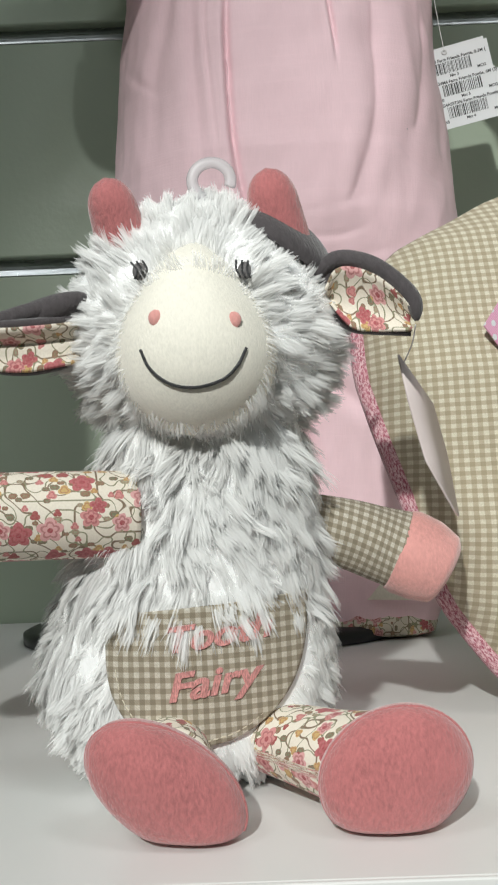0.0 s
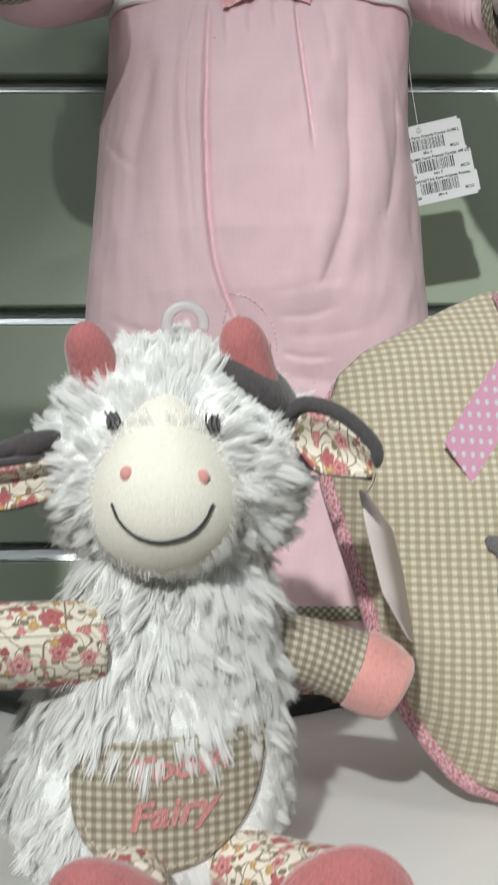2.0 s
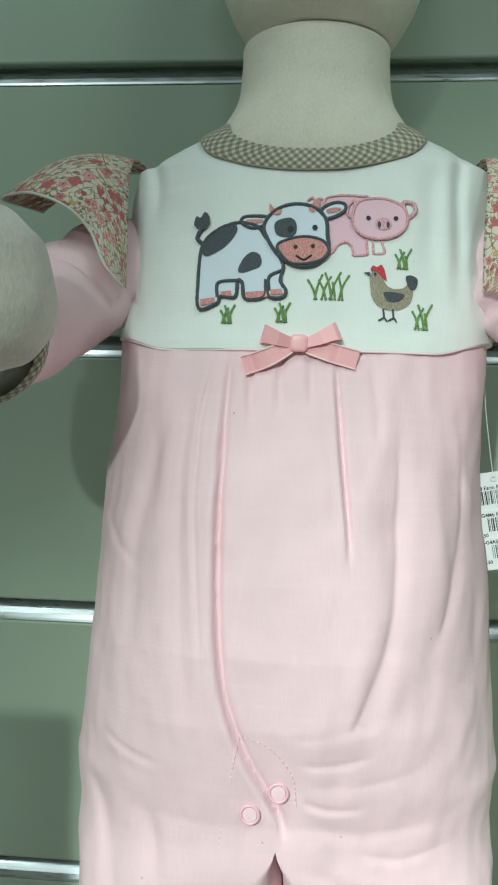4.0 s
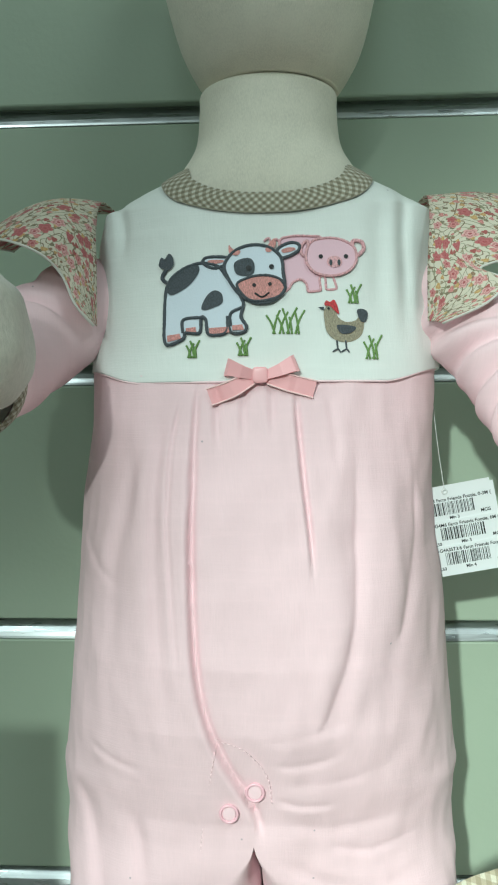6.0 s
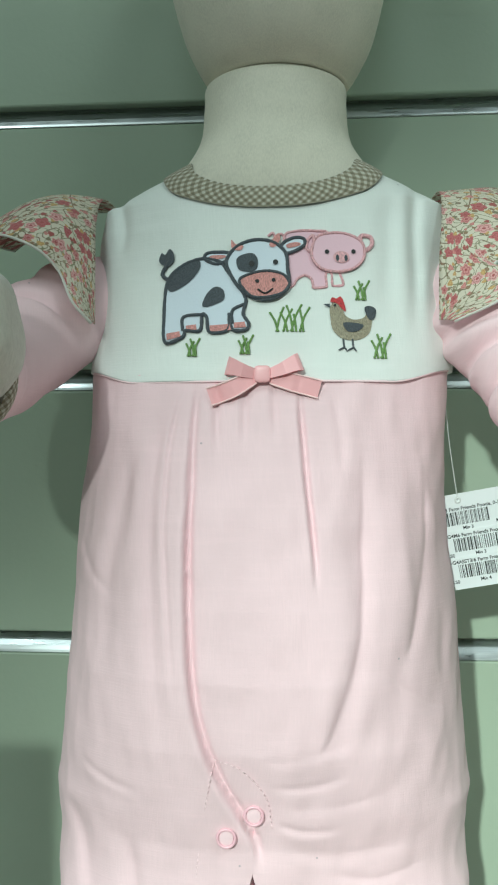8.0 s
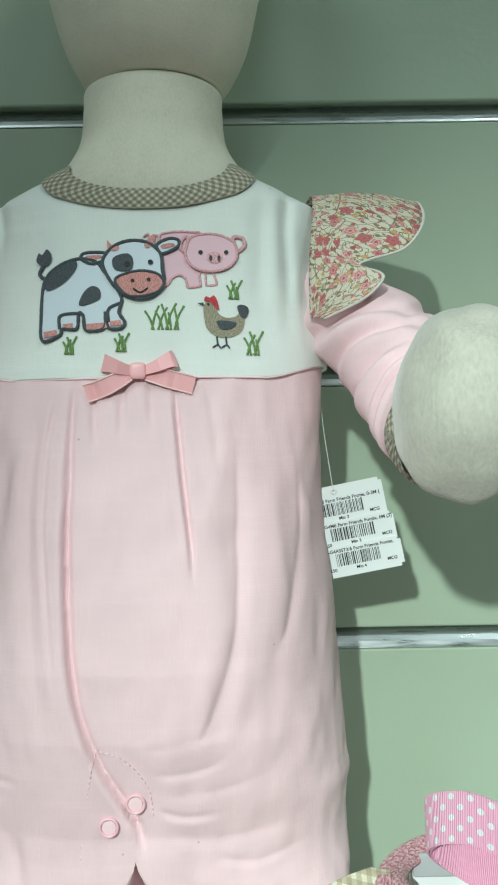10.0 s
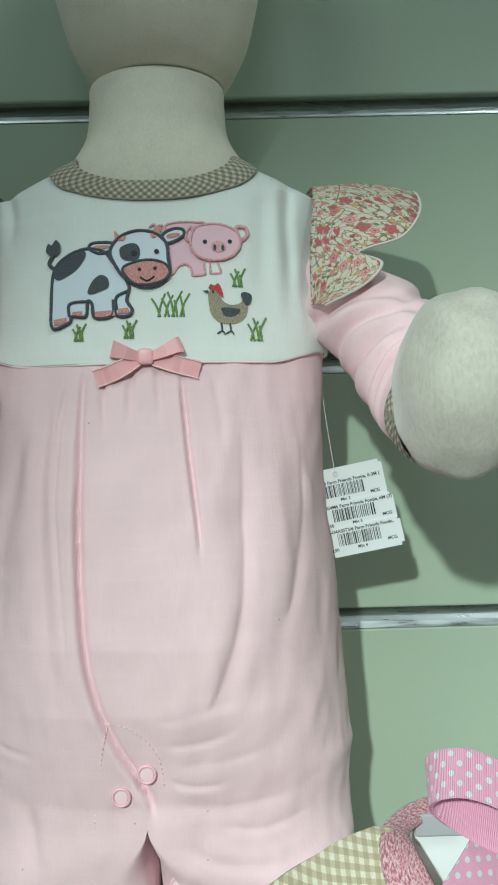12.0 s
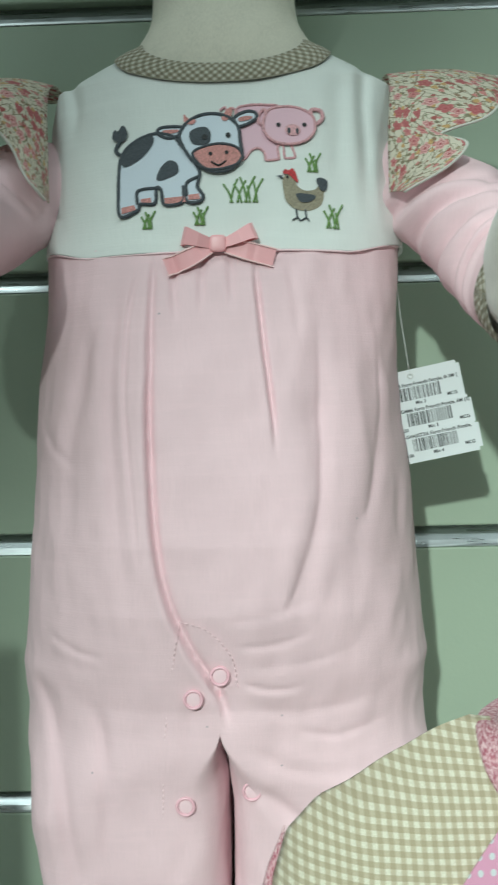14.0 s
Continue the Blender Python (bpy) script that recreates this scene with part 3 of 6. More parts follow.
CREASES = crease_set([
    (0.0018, 0.0016, (-0.0270, 0.496), (-0.0300, 0.462), (-0.0310, 0.44)),
    (0.0012, 0.0011, (-0.0330, 0.494), (-0.0395, 0.468), (-0.0405, 0.430), (-0.0375, 0.385), (-0.0345, 0.35)),
    (0.0034, 0.0012, (0.0155, 0.496), (0.019, 0.455), (0.0225, 0.425), (0.0235, 0.404)),
    (0.0022, 0.0050, (0.041, 0.470), (0.0425, 0.43), (0.041, 0.39), (0.035, 0.355), (0.024, 0.325)),
    (0.0020, 0.0035, (-0.044, 0.492), (-0.047, 0.44), (-0.045, 0.38), (-0.040, 0.33)),
    (0.0018, 0.0040, (-0.056, 0.470), (-0.066, 0.41), (-0.072, 0.35)),
    (0.0030, 0.0045, (0.066, 0.455), (0.068, 0.41), (0.060, 0.372)),
    (0.0018, 0.0040, (0.074, 0.44), (0.078, 0.395), (0.077, 0.36)),
    (0.0015, 0.0018, (-0.018, 0.496), (-0.019, 0.478), (-0.018, 0.462)),
    (0.0015, 0.0018, (-0.006, 0.496), (-0.007, 0.480), (-0.007, 0.465)),
    (0.0013, 0.0018, (0.005, 0.496), (0.006, 0.482), (0.006, 0.466)),
    (0.0003, 0.0022, (0.000, 0.338), (0.022, 0.341), (0.048, 0.350)),
    (0.0005, 0.0018, (0.004, 0.326), (0.022, 0.327), (0.040, 0.333)),
    (0.0003, 0.0022, (0.006, 0.316), (0.034, 0.318), (0.068, 0.327)),
    (0.0007, 0.0016, (0.006, 0.309), (0.020, 0.306), (0.038, 0.308)),
    (0.0004, 0.0030, (0.004, 0.300), (0.03, 0.294), (0.065, 0.300), (0.088, 0.312)),
    (0.0007, 0.0018, (0.030, 0.286), (0.050, 0.283), (0.078, 0.290)),
    (0.0010, 0.0040, (0.006, 0.280), (0.03, 0.268), (0.06, 0.268), (0.085, 0.278)),
    (0.0006, 0.0018, (0.050, 0.376), (0.068, 0.360), (0.086, 0.352)),
    (0.0007, 0.0020, (-0.086, 0.430), (-0.074, 0.412), (-0.062, 0.402)),
    (0.0006, 0.0018, (-0.082, 0.330), (-0.066, 0.322), (-0.050, 0.320)),
    (0.0008, 0.0022, (0.030, 0.492), (0.033, 0.472), (0.034, 0.450)),
    (0.0020, 0.0040, (0.010, 0.262), (0.03, 0.245), (0.05, 0.236)),
    (0.0026, 0.0040, (-0.090, 0.312), (-0.080, 0.28), (-0.074, 0.24), (-0.070, 0.19)),
    (0.0018, 0.0040, (-0.06, 0.30), (-0.056, 0.26), (-0.055, 0.20)),
    (0.0016, 0.0050, (-0.098, 0.44), (-0.088, 0.38), (-0.080, 0.33)),
])
# pleats: a raised lip of cloth along a line, the cloth beyond it tucked under: depth, reach, points from the top down
PLEATS = crease_set([
    (0.0034, 0.0075, (-0.0285, 0.492), (-0.0300, 0.455), (-0.0308, 0.430), (-0.0303, 0.395), (-0.0290, 0.370), (-0.0245, 0.345), (-0.0155, 0.323), (-0.0040, 0.302), (-0.0005, 0.286)),
    (0.0008, 0.0075, (0.0415, 0.470), (0.0420, 0.440), (0.0415, 0.405), (0.0375, 0.375), (0.0300, 0.352), (0.024, 0.340)),
    (0.0009, 0.0060, (0.0690, 0.470), (0.0690, 0.430), (0.0640, 0.395), (0.0600, 0.378)),
])
YOKE_CREASES = crease_set([
    (0.0035, 0.0030, (-0.072, 0.590), (-0.066, 0.570), (-0.067, 0.550)),
    (0.0035, 0.0030, (0.069, 0.592), (0.0665, 0.565), (0.067, 0.54), (0.0665, 0.505)),
    (0.0018, 0.0045, (0.056, 0.58), (0.055, 0.55), (0.054, 0.52)),
    (0.0015, 0.0040, (-0.079, 0.56), (-0.078, 0.53), (-0.075, 0.51)),
    (0.0014, 0.0050, (0.078, 0.575), (0.077, 0.54), (0.078, 0.51)),
])


def folds(x, z, lines):
    """How far the cloth is pressed in at (x, z), with a small roll beside each fold."""
    x, z = np.broadcast_arrays(np.asarray(x, float), np.asarray(z, float))
    out = np.zeros(x.size)
    xf, zf = x.ravel(), z.ravel()
    for path, depth, width in lines:
        lo, hi = path.min(0) - 5 * width, path.max(0) + 5 * width
        pick = np.nonzero((xf > lo[0]) & (xf < hi[0]) & (zf > lo[1]) & (zf < hi[1]))[0]
        if not len(pick):
            continue
        dx, dz = xf[pick][:, None] - path[:, 0], zf[pick][:, None] - path[:, 1]
        near = dx * dx + dz * dz
        k = near.argmin(1)
        row = np.arange(len(pick))
        t = np.gradient(path, axis=0)[k]
        side = np.sign(dx[row, k] * t[:, 1] - dz[row, k] * t[:, 0])
        ends = smooth01(np.minimum(k / 50.0 + 0.1, (len(path) - 1 - k) / 110.0))
        s = np.sqrt(near[row, k]) * side
        out[pick] += depth * ends * (np.exp(-((s / width) ** 2)) - 0.38 * np.exp(-(((s - 1.9 * width) / (1.6 * width)) ** 2)))
    if lines is CREASES:
        for path, depth, reach in PLEATS:
            lo, hi = path.min(0) - 4 * reach, path.max(0) + 4 * reach
            pick = np.nonzero((xf > lo[0]) & (xf < hi[0]) & (zf > lo[1]) & (zf < hi[1]))[0]
            dx, dz = xf[pick][:, None] - path[:, 0], zf[pick][:, None] - path[:, 1]
            near = dx * dx + dz * dz
            k = near.argmin(1)
            row = np.arange(len(pick))
            t = np.gradient(path, axis=0)[k]
            s = np.sqrt(near[row, k]) * np.sign(dz[row, k] * t[:, 0] - dx[row, k] * t[:, 1])
            ends = smooth01(np.minimum(k / 70.0, (len(path) - 1 - k) / 40.0))
            edge = smooth01(s / 0.0026 + 0.5)
            slot = np.exp(-(((s - 0.0004) / 0.0017) ** 2)) * min(1.0, depth / 0.002)
            out[pick] += depth * ends * (0.8 * edge * np.exp(-np.abs(s) / reach) - 0.35 * (1 - edge) * np.exp(-((s / (0.8 * reach)) ** 2)) + 1.1 * slot)
    return out.reshape(x.shape)


def front(x, z, yoke=False):
    """Depth of the front cloth at (x, z)."""
    k = np.clip(np.abs((np.asarray(x) - mid(z)) / half_width(z)), 0, 0.999) ** BLUNT
    return CY - half_depth(z) * (1 - k) ** (1 / BLUNT) + folds(x, z, YOKE_CREASES if yoke else CREASES)


def seam_height(x):
    """The yoke's lower edge: level in the middle, rising to the armpits."""
    return 0.4965 + 0.0065 * smooth01((np.abs(x) - 0.055) / 0.03)


def super_ring(z, w, grow=0.0):
    c, s = np.cos(w), np.sin(w)
    a, b = half_width(z) + grow, half_depth(z) + grow
    x = mid(z) + a * np.sign(c) * np.abs(c) ** (2 / BLUNT) * np.where(c > 0, 1 - 0.03 * np.exp(-(((z - 0.45) / 0.05) ** 2)), 1)
    return x, CY + b * np.sign(s) * np.abs(s) ** (2 / BLUNT)


COLS = 720


def leg_side(sx, cols=COLS, rows=330):
    """One half of the trunk running down into one leg."""
    w = np.linspace(-np.pi / 2, 3 * np.pi / 2, cols, endpoint=False) if sx > 0 else np.linspace(-np.pi / 2, -5 * np.pi / 2, cols, endpoint=False)
    zs = np.linspace(0.506, 0.1335, rows)
    out = np.zeros((rows, cols, 3))
    c, s = np.cos(w), np.sin(w)
    outer = c * sx >= -1e-9
    for i, z in enumerate(zs):
        x, y = super_ring(z, w)
        m = mid(z)
        x = np.where(outer, x, m)
        y = np.where(outer, y, CY + half_depth(z) * s)
        al = np.interp(z, [0.13, 0.16, 0.2, 0.235, 0.29, 0.32], [0.032, 0.0385, 0.044, 0.0465, 0.0485, 0.049])
        xl = (al - 0.0010 - 0.004 * smooth01((0.19 - z) / 0.05) * -1) if sx > 0 else (-0.0010 - 0.0030 * smooth01((0.285 - z) / 0.10) - al)
        bl = np.interp(z, [0.13, 0.16, 0.2, 0.26, 0.32], [0.036, 0.042, 0.046, 0.054, 0.067])
        blunt = 2 / 4.6
        xq = xl + al * np.sign(c) * np.abs(c) ** blunt
        yq = CY - 0.004 * smooth01((0.3 - z) / 0.1) + bl * np.sign(s) * np.abs(s) ** blunt
        k = smooth01((0.2865 - z) / 0.045)
        x, y = x + (xq - x) * k, y + (yq - y) * k
        out[i] = np.stack([x, y, np.full(cols, z)], -1)
    press = folds(out[..., 0], out[..., 2], CREASES)
    weight = smooth01((CY + 0.005 - out[..., 1]) / 0.03)
    out[..., 1] += press * weight
    soft = 0.0016 * wobble(out * np.array([1, 1, 0.55]), 38, 3.0) + 0.0007 * wobble(out * np.array([1, 1, 0.5]), 120, 5.0)
    away = out - np.stack([mid(zs) + sx * 0.045 * smooth01((0.288 - zs) / 0.038), np.full(rows, CY), zs], -1)[:, None]
    away[..., 2] = 0
    away /= np.linalg.norm(away, axis=2, keepdims=True) + 1e-9
    out += away * soft[..., None]
    # tuck the top edge behind the yoke, along its seam
    top = seam_height(out[..., 0]) + 0.003
    out[..., 2] = np.minimum(out[..., 2], np.maximum(top, out[..., 2] - 0.02))
    return out


for sx, label in ((-1, ""), (1, "")):
    pts = leg_side(sx)
    uv = np.stack([pts[..., 0] + 0.4 * (pts[..., 1] - CY), pts[..., 2]], -1)
    v, f, u = grid(pts, uv, closed_u=True)
    hidden = np.arange(COLS) > COLS // 2 - 1
    f = [q for q in f if not (hidden[q[0] % COLS] and v[q[0], 2] > 0.2840)]
    leg = part("romper_leg", made("romper_leg", v, f, u), "pink", romper, "pale pink jersey trunk and leg with soft folds")
    ring = pts[np.abs(pts[:, :, 2].mean(1) - 0.176).argmin()]
    ankle = np.array([ring.mean(0) + (ring - ring.mean(0)) * np.array([k, k, 1]) + np.array([0, 0, d]) for k, d in ((0.99, -0.0040), (1.02, -0.0036), (1.025, 0.0), (1.02, 0.0036), (0.99, 0.0040))])
    part("ankle_band", made("ankle_band", *grid(ankle, np.stack([ankle[..., 0] + 0.4 * ankle[..., 1], ankle[..., 2]], -1), closed_u=True)), "ging_small", romper, "narrow beige gingham ankle binding")
    ring = pts[-1]
    foot = np.array([ring.mean(0) + (ring - ring.mean(0)) * np.array([k, k, 1]) + np.array([0, -e, -d]) for k, d, e in ((1.012, -0.008, 0), (1.02, 0.0, 0), (0.99, 0.004, 0), (0.8, 0.0068, 0), (0.1, 0.0068, 0))])
    part("sole", made("sole", *grid(foot, np.stack([foot[..., 0], foot[..., 1] + foot[..., 2]], -1), closed_u=True)), "floral", romper, "floral cotton sole trim")

# yoke
cols, rows = 200, 110
w = np.linspace(0, 2 * np.pi, cols, endpoint=False)
pts = np.zeros((rows + 2, cols, 3))
NECK_TOP = 0.600 - 0.0190 * (0.5 * (1 - np.sin(w))) ** 8


def yoke_at(z):
    """Points of the yoke round its ring at heights z, one for each angle."""
    a, b = half_width(z) + 0.001, half_depth(z) + 0.001
    c, s = np.cos(w), np.sin(w)
    x = mid(z) + a * np.sign(c) * np.abs(c) ** (2 / BLUNT)
    y = CY + b * np.sign(s) * np.abs(s) ** (2 / BLUNT)
    return np.stack([x, y, z], -1)


for i, u in enumerate(np.linspace(0, 1, rows)):
    low = seam_height(super_ring(0.4965, w, 0.0010)[0])
    z = low + (NECK_TOP - low) * u
    a = np.interp(z, PROFILE[:, 0], PROFILE[:, 1]) + 0.001
    b = np.interp(z, PROFILE[:, 0], PROFILE[:, 2]) + 0.001
    c, s = np.cos(w), np.sin(w)
    x = mid(z) + a * np.sign(c) * np.abs(c) ** (2 / BLUNT)
    y = CY + b * np.sign(s) * np.abs(s) ** (2 / BLUNT)
    pts[i + 2] = np.stack([x, y, z], -1)
pts[2:, :, 1] += folds(pts[2:, :, 0], pts[2:, :, 2], YOKE_CREASES) * smooth01((CY - pts[2:, :, 1]) / 0.02)
pts[2:] += (0.0007 * wobble(pts[2:], 60, 9.0))[..., None] * np.array([0, 1, 0])
pts[1] = pts[2] + np.array([0, 0, -0.0006])
pts[0] = pts[2] + (np.array([mid(0.49), CY, 0.497]) - pts[2]) * np.array([0.02, 0.02, 0])
uv = np.stack([pts[..., 0] + 0.4 * (pts[..., 1] - CY), pts[..., 2]], -1)
yoke = part("yoke", made("yoke", *grid(pts, uv, closed_u=True)), "yoke", romper, "white jersey yoke with farm animal embroidery")
xs = np.linspace(-0.083, 0.083, 90)
seam = np.stack([xs, front(xs, seam_height(xs)) - 0.0008, seam_height(xs) - 0.0008], -1)
part("yoke_seam", made("yoke_seam", *tube(seam, 0.0005, sides=6)), "stitch", romper)

# gingham collar: a bias band along the neckline
front_share = (0.5 * (1 - np.sin(w))) ** 4
rows_c = []
for k in np.linspace(0, 1, 7):
    p = yoke_at(NECK_TOP - (0.0028 + 0.0058 * front_share) * k)
    p[:, 1] += folds(p[:, 0], p[:, 2], YOKE_CREASES) * smooth01((CY - p[:, 1]) / 0.02)
    away = p - np.array([mid(0.59), CY, 0])
    away[:, 2] = 0
    away /= np.linalg.norm(away, axis=1, keepdims=True)
    rise = 0.0021 - 0.0008 * k + 0.0008 * math.sin(math.pi * k)
    p += away * (rise - 0.0045 * (1 - k) ** 2) + np.array([0, 0, 0.0008 + 0.0022 * (1 - k) ** 2])
    rows_c.append(p)
rows_c = np.array(rows_c)
arc = np.r_[0, np.linalg.norm(np.diff(rows_c[3], axis=0), axis=1).cumsum()]
uv = np.stack([np.broadcast_to(arc[None], rows_c.shape[:2]), np.broadcast_to((np.linspace(0, 1, 7) * 0.0115)[:, None], rows_c.shape[:2])], -1)
part("collar", made("collar", *grid(rows_c, uv, closed_u=True)), "ging_small", romper, "narrow beige gingham neck binding")


# sleeves; folds: place along the arm, slant, angle round it, reach, depth, width
SLEEVE_FOLDS = ((0.30, 0.05, 0.3, 1.3, 0.0036, 0.030), (0.42, 0.09, 0.2, 1.2, 0.0044, 0.026), (0.54, 0.06, 0.5, 1.3, 0.0040, 0.022), (0.63, 0.02, 0.1, 1.0, 0.0042, 0.022),
                (0.71, -0.03, 0.6, 1.3, 0.0038, 0.020), (0.80, -0.06, 0.2, 1.1, 0.0034, 0.020), (0.50, -0.08, 2.0, 0.9, 0.0028, 0.024), (0.68, 0.07, 2.2, 0.9, 0.0026, 0.020))


def sleeve(sx, path, radii, name):
    p = curve(path, 170)
    r = np.interp(np.linspace(0, 1, 170), np.linspace(0, 1, len(radii)), radii)

    def bend(ring, w):
        along = np.linspace(0, 1, len(ring))[:, None]
        wrap = lambda q: (w - q + np.pi) % (2 * np.pi) - np.pi
        bunch = 0.0
        for start, slope, at_w, reach, deep, wide in SLEEVE_FOLDS:
            line = start + slope * wrap(at_w)
            d = (along - line) / wide
            valley = np.exp(-(d**2)) - 0.55 * np.exp(-(((d - 1.8) / 1.2) ** 2))
            bunch = bunch - deep * valley * np.exp(-((wrap(at_w) / reach) ** 2))
        away = ring - p[:, None]
        away /= np.linalg.norm(away, axis=2, keepdims=True)
        return ring + away * (bunch + 0.0022 * wobble(ring, 48, 4.0 + sx))[..., None]

    v, f, _ = tube(p, r, r * 0.92, sides=120, cap=False, bend=bend)
    u = np.stack([v[:, 0] + 0.4 * v[:, 1], v[:, 2]], -1)
    return part("sleeve", made("sleeve", v, f, u), "pink", romper, "bunched pale pink sleeve"), p, r


sleeve_r, path_r, rad_r = sleeve(1, ARMS[1], (0.021, 0.0245, 0.0265, 0.0265, 0.0265), "right")
sleeve_l, path_l, rad_l = sleeve(-1, ARMS[-1], (0.021, 0.0255, 0.0275, 0.0270, 0.0275), "left")
for p, r in ((path_r, rad_r), (path_l, rad_l)):
    end = p[-1]
    t = p[-1] - p[-4]
    t /= np.linalg.norm(t)
    back = np.array([end - t * d for d in (0.0075, 0.005, 0.001, -0.002, -0.0033)])
    v, f, u = tube(back, r[-1] * np.array([1.0, 1.05, 1.06, 1.05, 0.98]), r[-1] * 0.92 * np.array([1.0, 1.05, 1.06, 1.05, 0.98]), sides=60, cap=False)
    part("cuff", made("cuff", v, f, u), "ging_small", romper, "beige gingham cuff binding")


# shoulder ruffles
def ruffle(sx):
    inner = curve([(sx * 0.078, -0.050, 0.588), (sx * 0.0810, -0.074, 0.588), (sx * 0.0795, -0.094, 0.572), (sx * 0.0768, -0.1065, 0.548), (sx * 0.0768, -0.1075, 0.523)], 90)
    if sx > 0:
        outer = curve([(0.122, -0.040, 0.578), (0.130, -0.075, 0.583), (0.1315, -0.096, 0.5735), (0.127, -0.112, 0.5620), (0.1175, -0.117, 0.5515), (0.103, -0.114, 0.5475), (0.0985, -0.119, 0.5445), (0.1075, -0.127, 0.5385), (0.0995, -0.124, 0.5290), (0.0825, -0.1125, 0.5215)], 90)
    else:
        outer = curve([(-0.136, -0.045, 0.570), (-0.140, -0.085, 0.566), (-0.130, -0.110, 0.5635), (-0.115, -0.121, 0.5610), (-0.098, -0.1235, 0.554), (-0.0895, -0.1225, 0.545), (-0.0835, -0.1205, 0.532), (-0.0765, -0.1135, 0.5225)], 90)
    k = np.linspace(0, 1, 16)[:, None, None]
    p = inner + (outer - inner) * k
    lift = np.sin(np.pi * k[..., 0]) * (0.0035 if sx > 0 else 0.009) * np.interp(np.linspace(0, 1, 90), [0, 0.15, 0.6, 1], [0.7, 1.0, 0.7, 0.1])
    wave = 0.0022 * k[..., 0] * np.sin(np.linspace(0, 15, 90))
    p[..., 2] += lift
    p[..., 1] -= lift * 0.4 + wave
    v, f, u = grid(p)
    ob = part("ruffle", made("ruffle", v, f, u), "floral", romper, "floral cotton shoulder ruffle with white edging")
    solid = ob.modifiers.new("thickness", "SOLIDIFY")
    solid.thickness, solid.offset = 0.0006, 0
    part("ruffle_edging", made("ruffle_edging", *tube(p[-1], 0.0008, 0.0006, sides=8)), "white_trim", ob, "white overlocked edge")


ruffle(1), ruffle(-1)


# ---------- romper details ----------
def ring_mesh(c, big, small, normal=(0, -1, 0), n=32):
    t = np.linspace(0, 2 * np.pi, n, endpoint=False)
    a = np.array(Vector(normal).orthogonal().normalized())
    b = np.cross(np.asarray(normal, float) / np.linalg.norm(normal), a)
    path = np.asarray(c) + big * (np.cos(t)[:, None] * a + np.sin(t)[:, None] * b)
    return tube(path, small, up=normal, sides=8, closed=True)


def leg_front(x, z):
    """Depth of the cloth below the crotch, on whichever leg x lies."""
    x, z = np.broadcast_arrays(np.asarray(x, float), np.asarray(z, float))
    al = np.interp(z, [0.13, 0.16, 0.2, 0.235, 0.29, 0.32], [0.032, 0.0385, 0.044, 0.0465, 0.0485, 0.049])
    bl = np.interp(z, [0.13, 0.16, 0.2, 0.26, 0.32], [0.036, 0.042, 0.046, 0.054, 0.067])
    xl = np.where(x > -0.001, al, -0.0010 - 0.0030 * smooth01((0.285 - z) / 0.10) - al)
    k = np.clip(np.abs((x - xl) / al), 0, 0.985) ** 4.6
    low = CY - 0.004 * smooth01((0.3 - z) / 0.1) - bl * (1 - k) ** (1 / 4.6)
    top = front(x, z)
    return top + (low - top) * smooth01((0.2865 - z) / 0.045)


part("gusset", box((-0.014, CY - 0.026, 0.258), (0.014, CY + 0.026, 0.288), 0.006), "pink", romper, "pale pink crotch gusset")
for x, z in ((-0.0150, 0.3025), (-0.0032, 0.3130), (-0.0205, 0.252), (0.0090, 0.258)):
    y = float(min(leg_front(x + d, z) for d in (-0.003, 0, 0.003))) - 0.0006
    snap = part("snap", made("snap", *lump((x, y + 0.0002, z), (0.0031, 0.0004, 0.0034), rings=10, sides=28)), "pink", romper, "pale pink ring snap")
    part("snap_ring", made("snap_ring", *ring_mesh((x, y - 0.0001, z), 0.0038, 0.00068)), "snap", snap)


def stitches(points, step, length, radius, material, parent, lift=0.0006, on=None):
    """A row of short stitches along a line on the cloth, joined into one mesh."""
    p = curve(points, 240)
    d = np.r_[0, np.linalg.norm(np.diff(p, axis=0), axis=1).cumsum()]
    pieces = []
    for s in np.arange(0, d[-1] - length, step):
        ends = np.array([[np.interp(q, d, p[:, 0]), np.interp(q, d, p[:, 1])] for q in np.linspace(s, s + length, 3)])
        y = on(ends[:, 0], ends[:, 1]) - lift
        pieces.append(tube(np.stack([ends[:, 0], y, ends[:, 1]], -1), radius, sides=5, up=(0, 1, 0)))
    return part("stitching", made("stitching", *joined(pieces)), material, parent)


stitches([(-0.020, 0.335), (-0.0225, 0.322), (-0.0265, 0.300), (-0.0295, 0.272), (-0.031, 0.24)], 0.0026, 0.0017, 0.00018, "stitch", romper, 0.0001, on=leg_front)
stitches([(-0.020, 0.338), (-0.008, 0.334), (0.002, 0.322), (0.0045, 0.306)], 0.0026, 0.0017, 0.00018, "stitch", romper, 0.0001, on=leg_front)

# satin bow
bow = part("bow", made("bow", *lump((0.0005, front(0.0, 0.4985) - 0.0034, 0.4985), (0.0036, 0.0016, 0.0036), rings=14, sides=20, form=lambda p: np.sign(p) * np.abs(p) ** 0.5 * np.array([1, 0.9, 1]))), "satin", romper, "salmon satin ribbon bow")


def on_front(path, lift):
    p = np.asarray(path, float)
    return np.stack([p[:, 0], front(p[:, 0], p[:, 1]) - lift, p[:, 1]], -1)


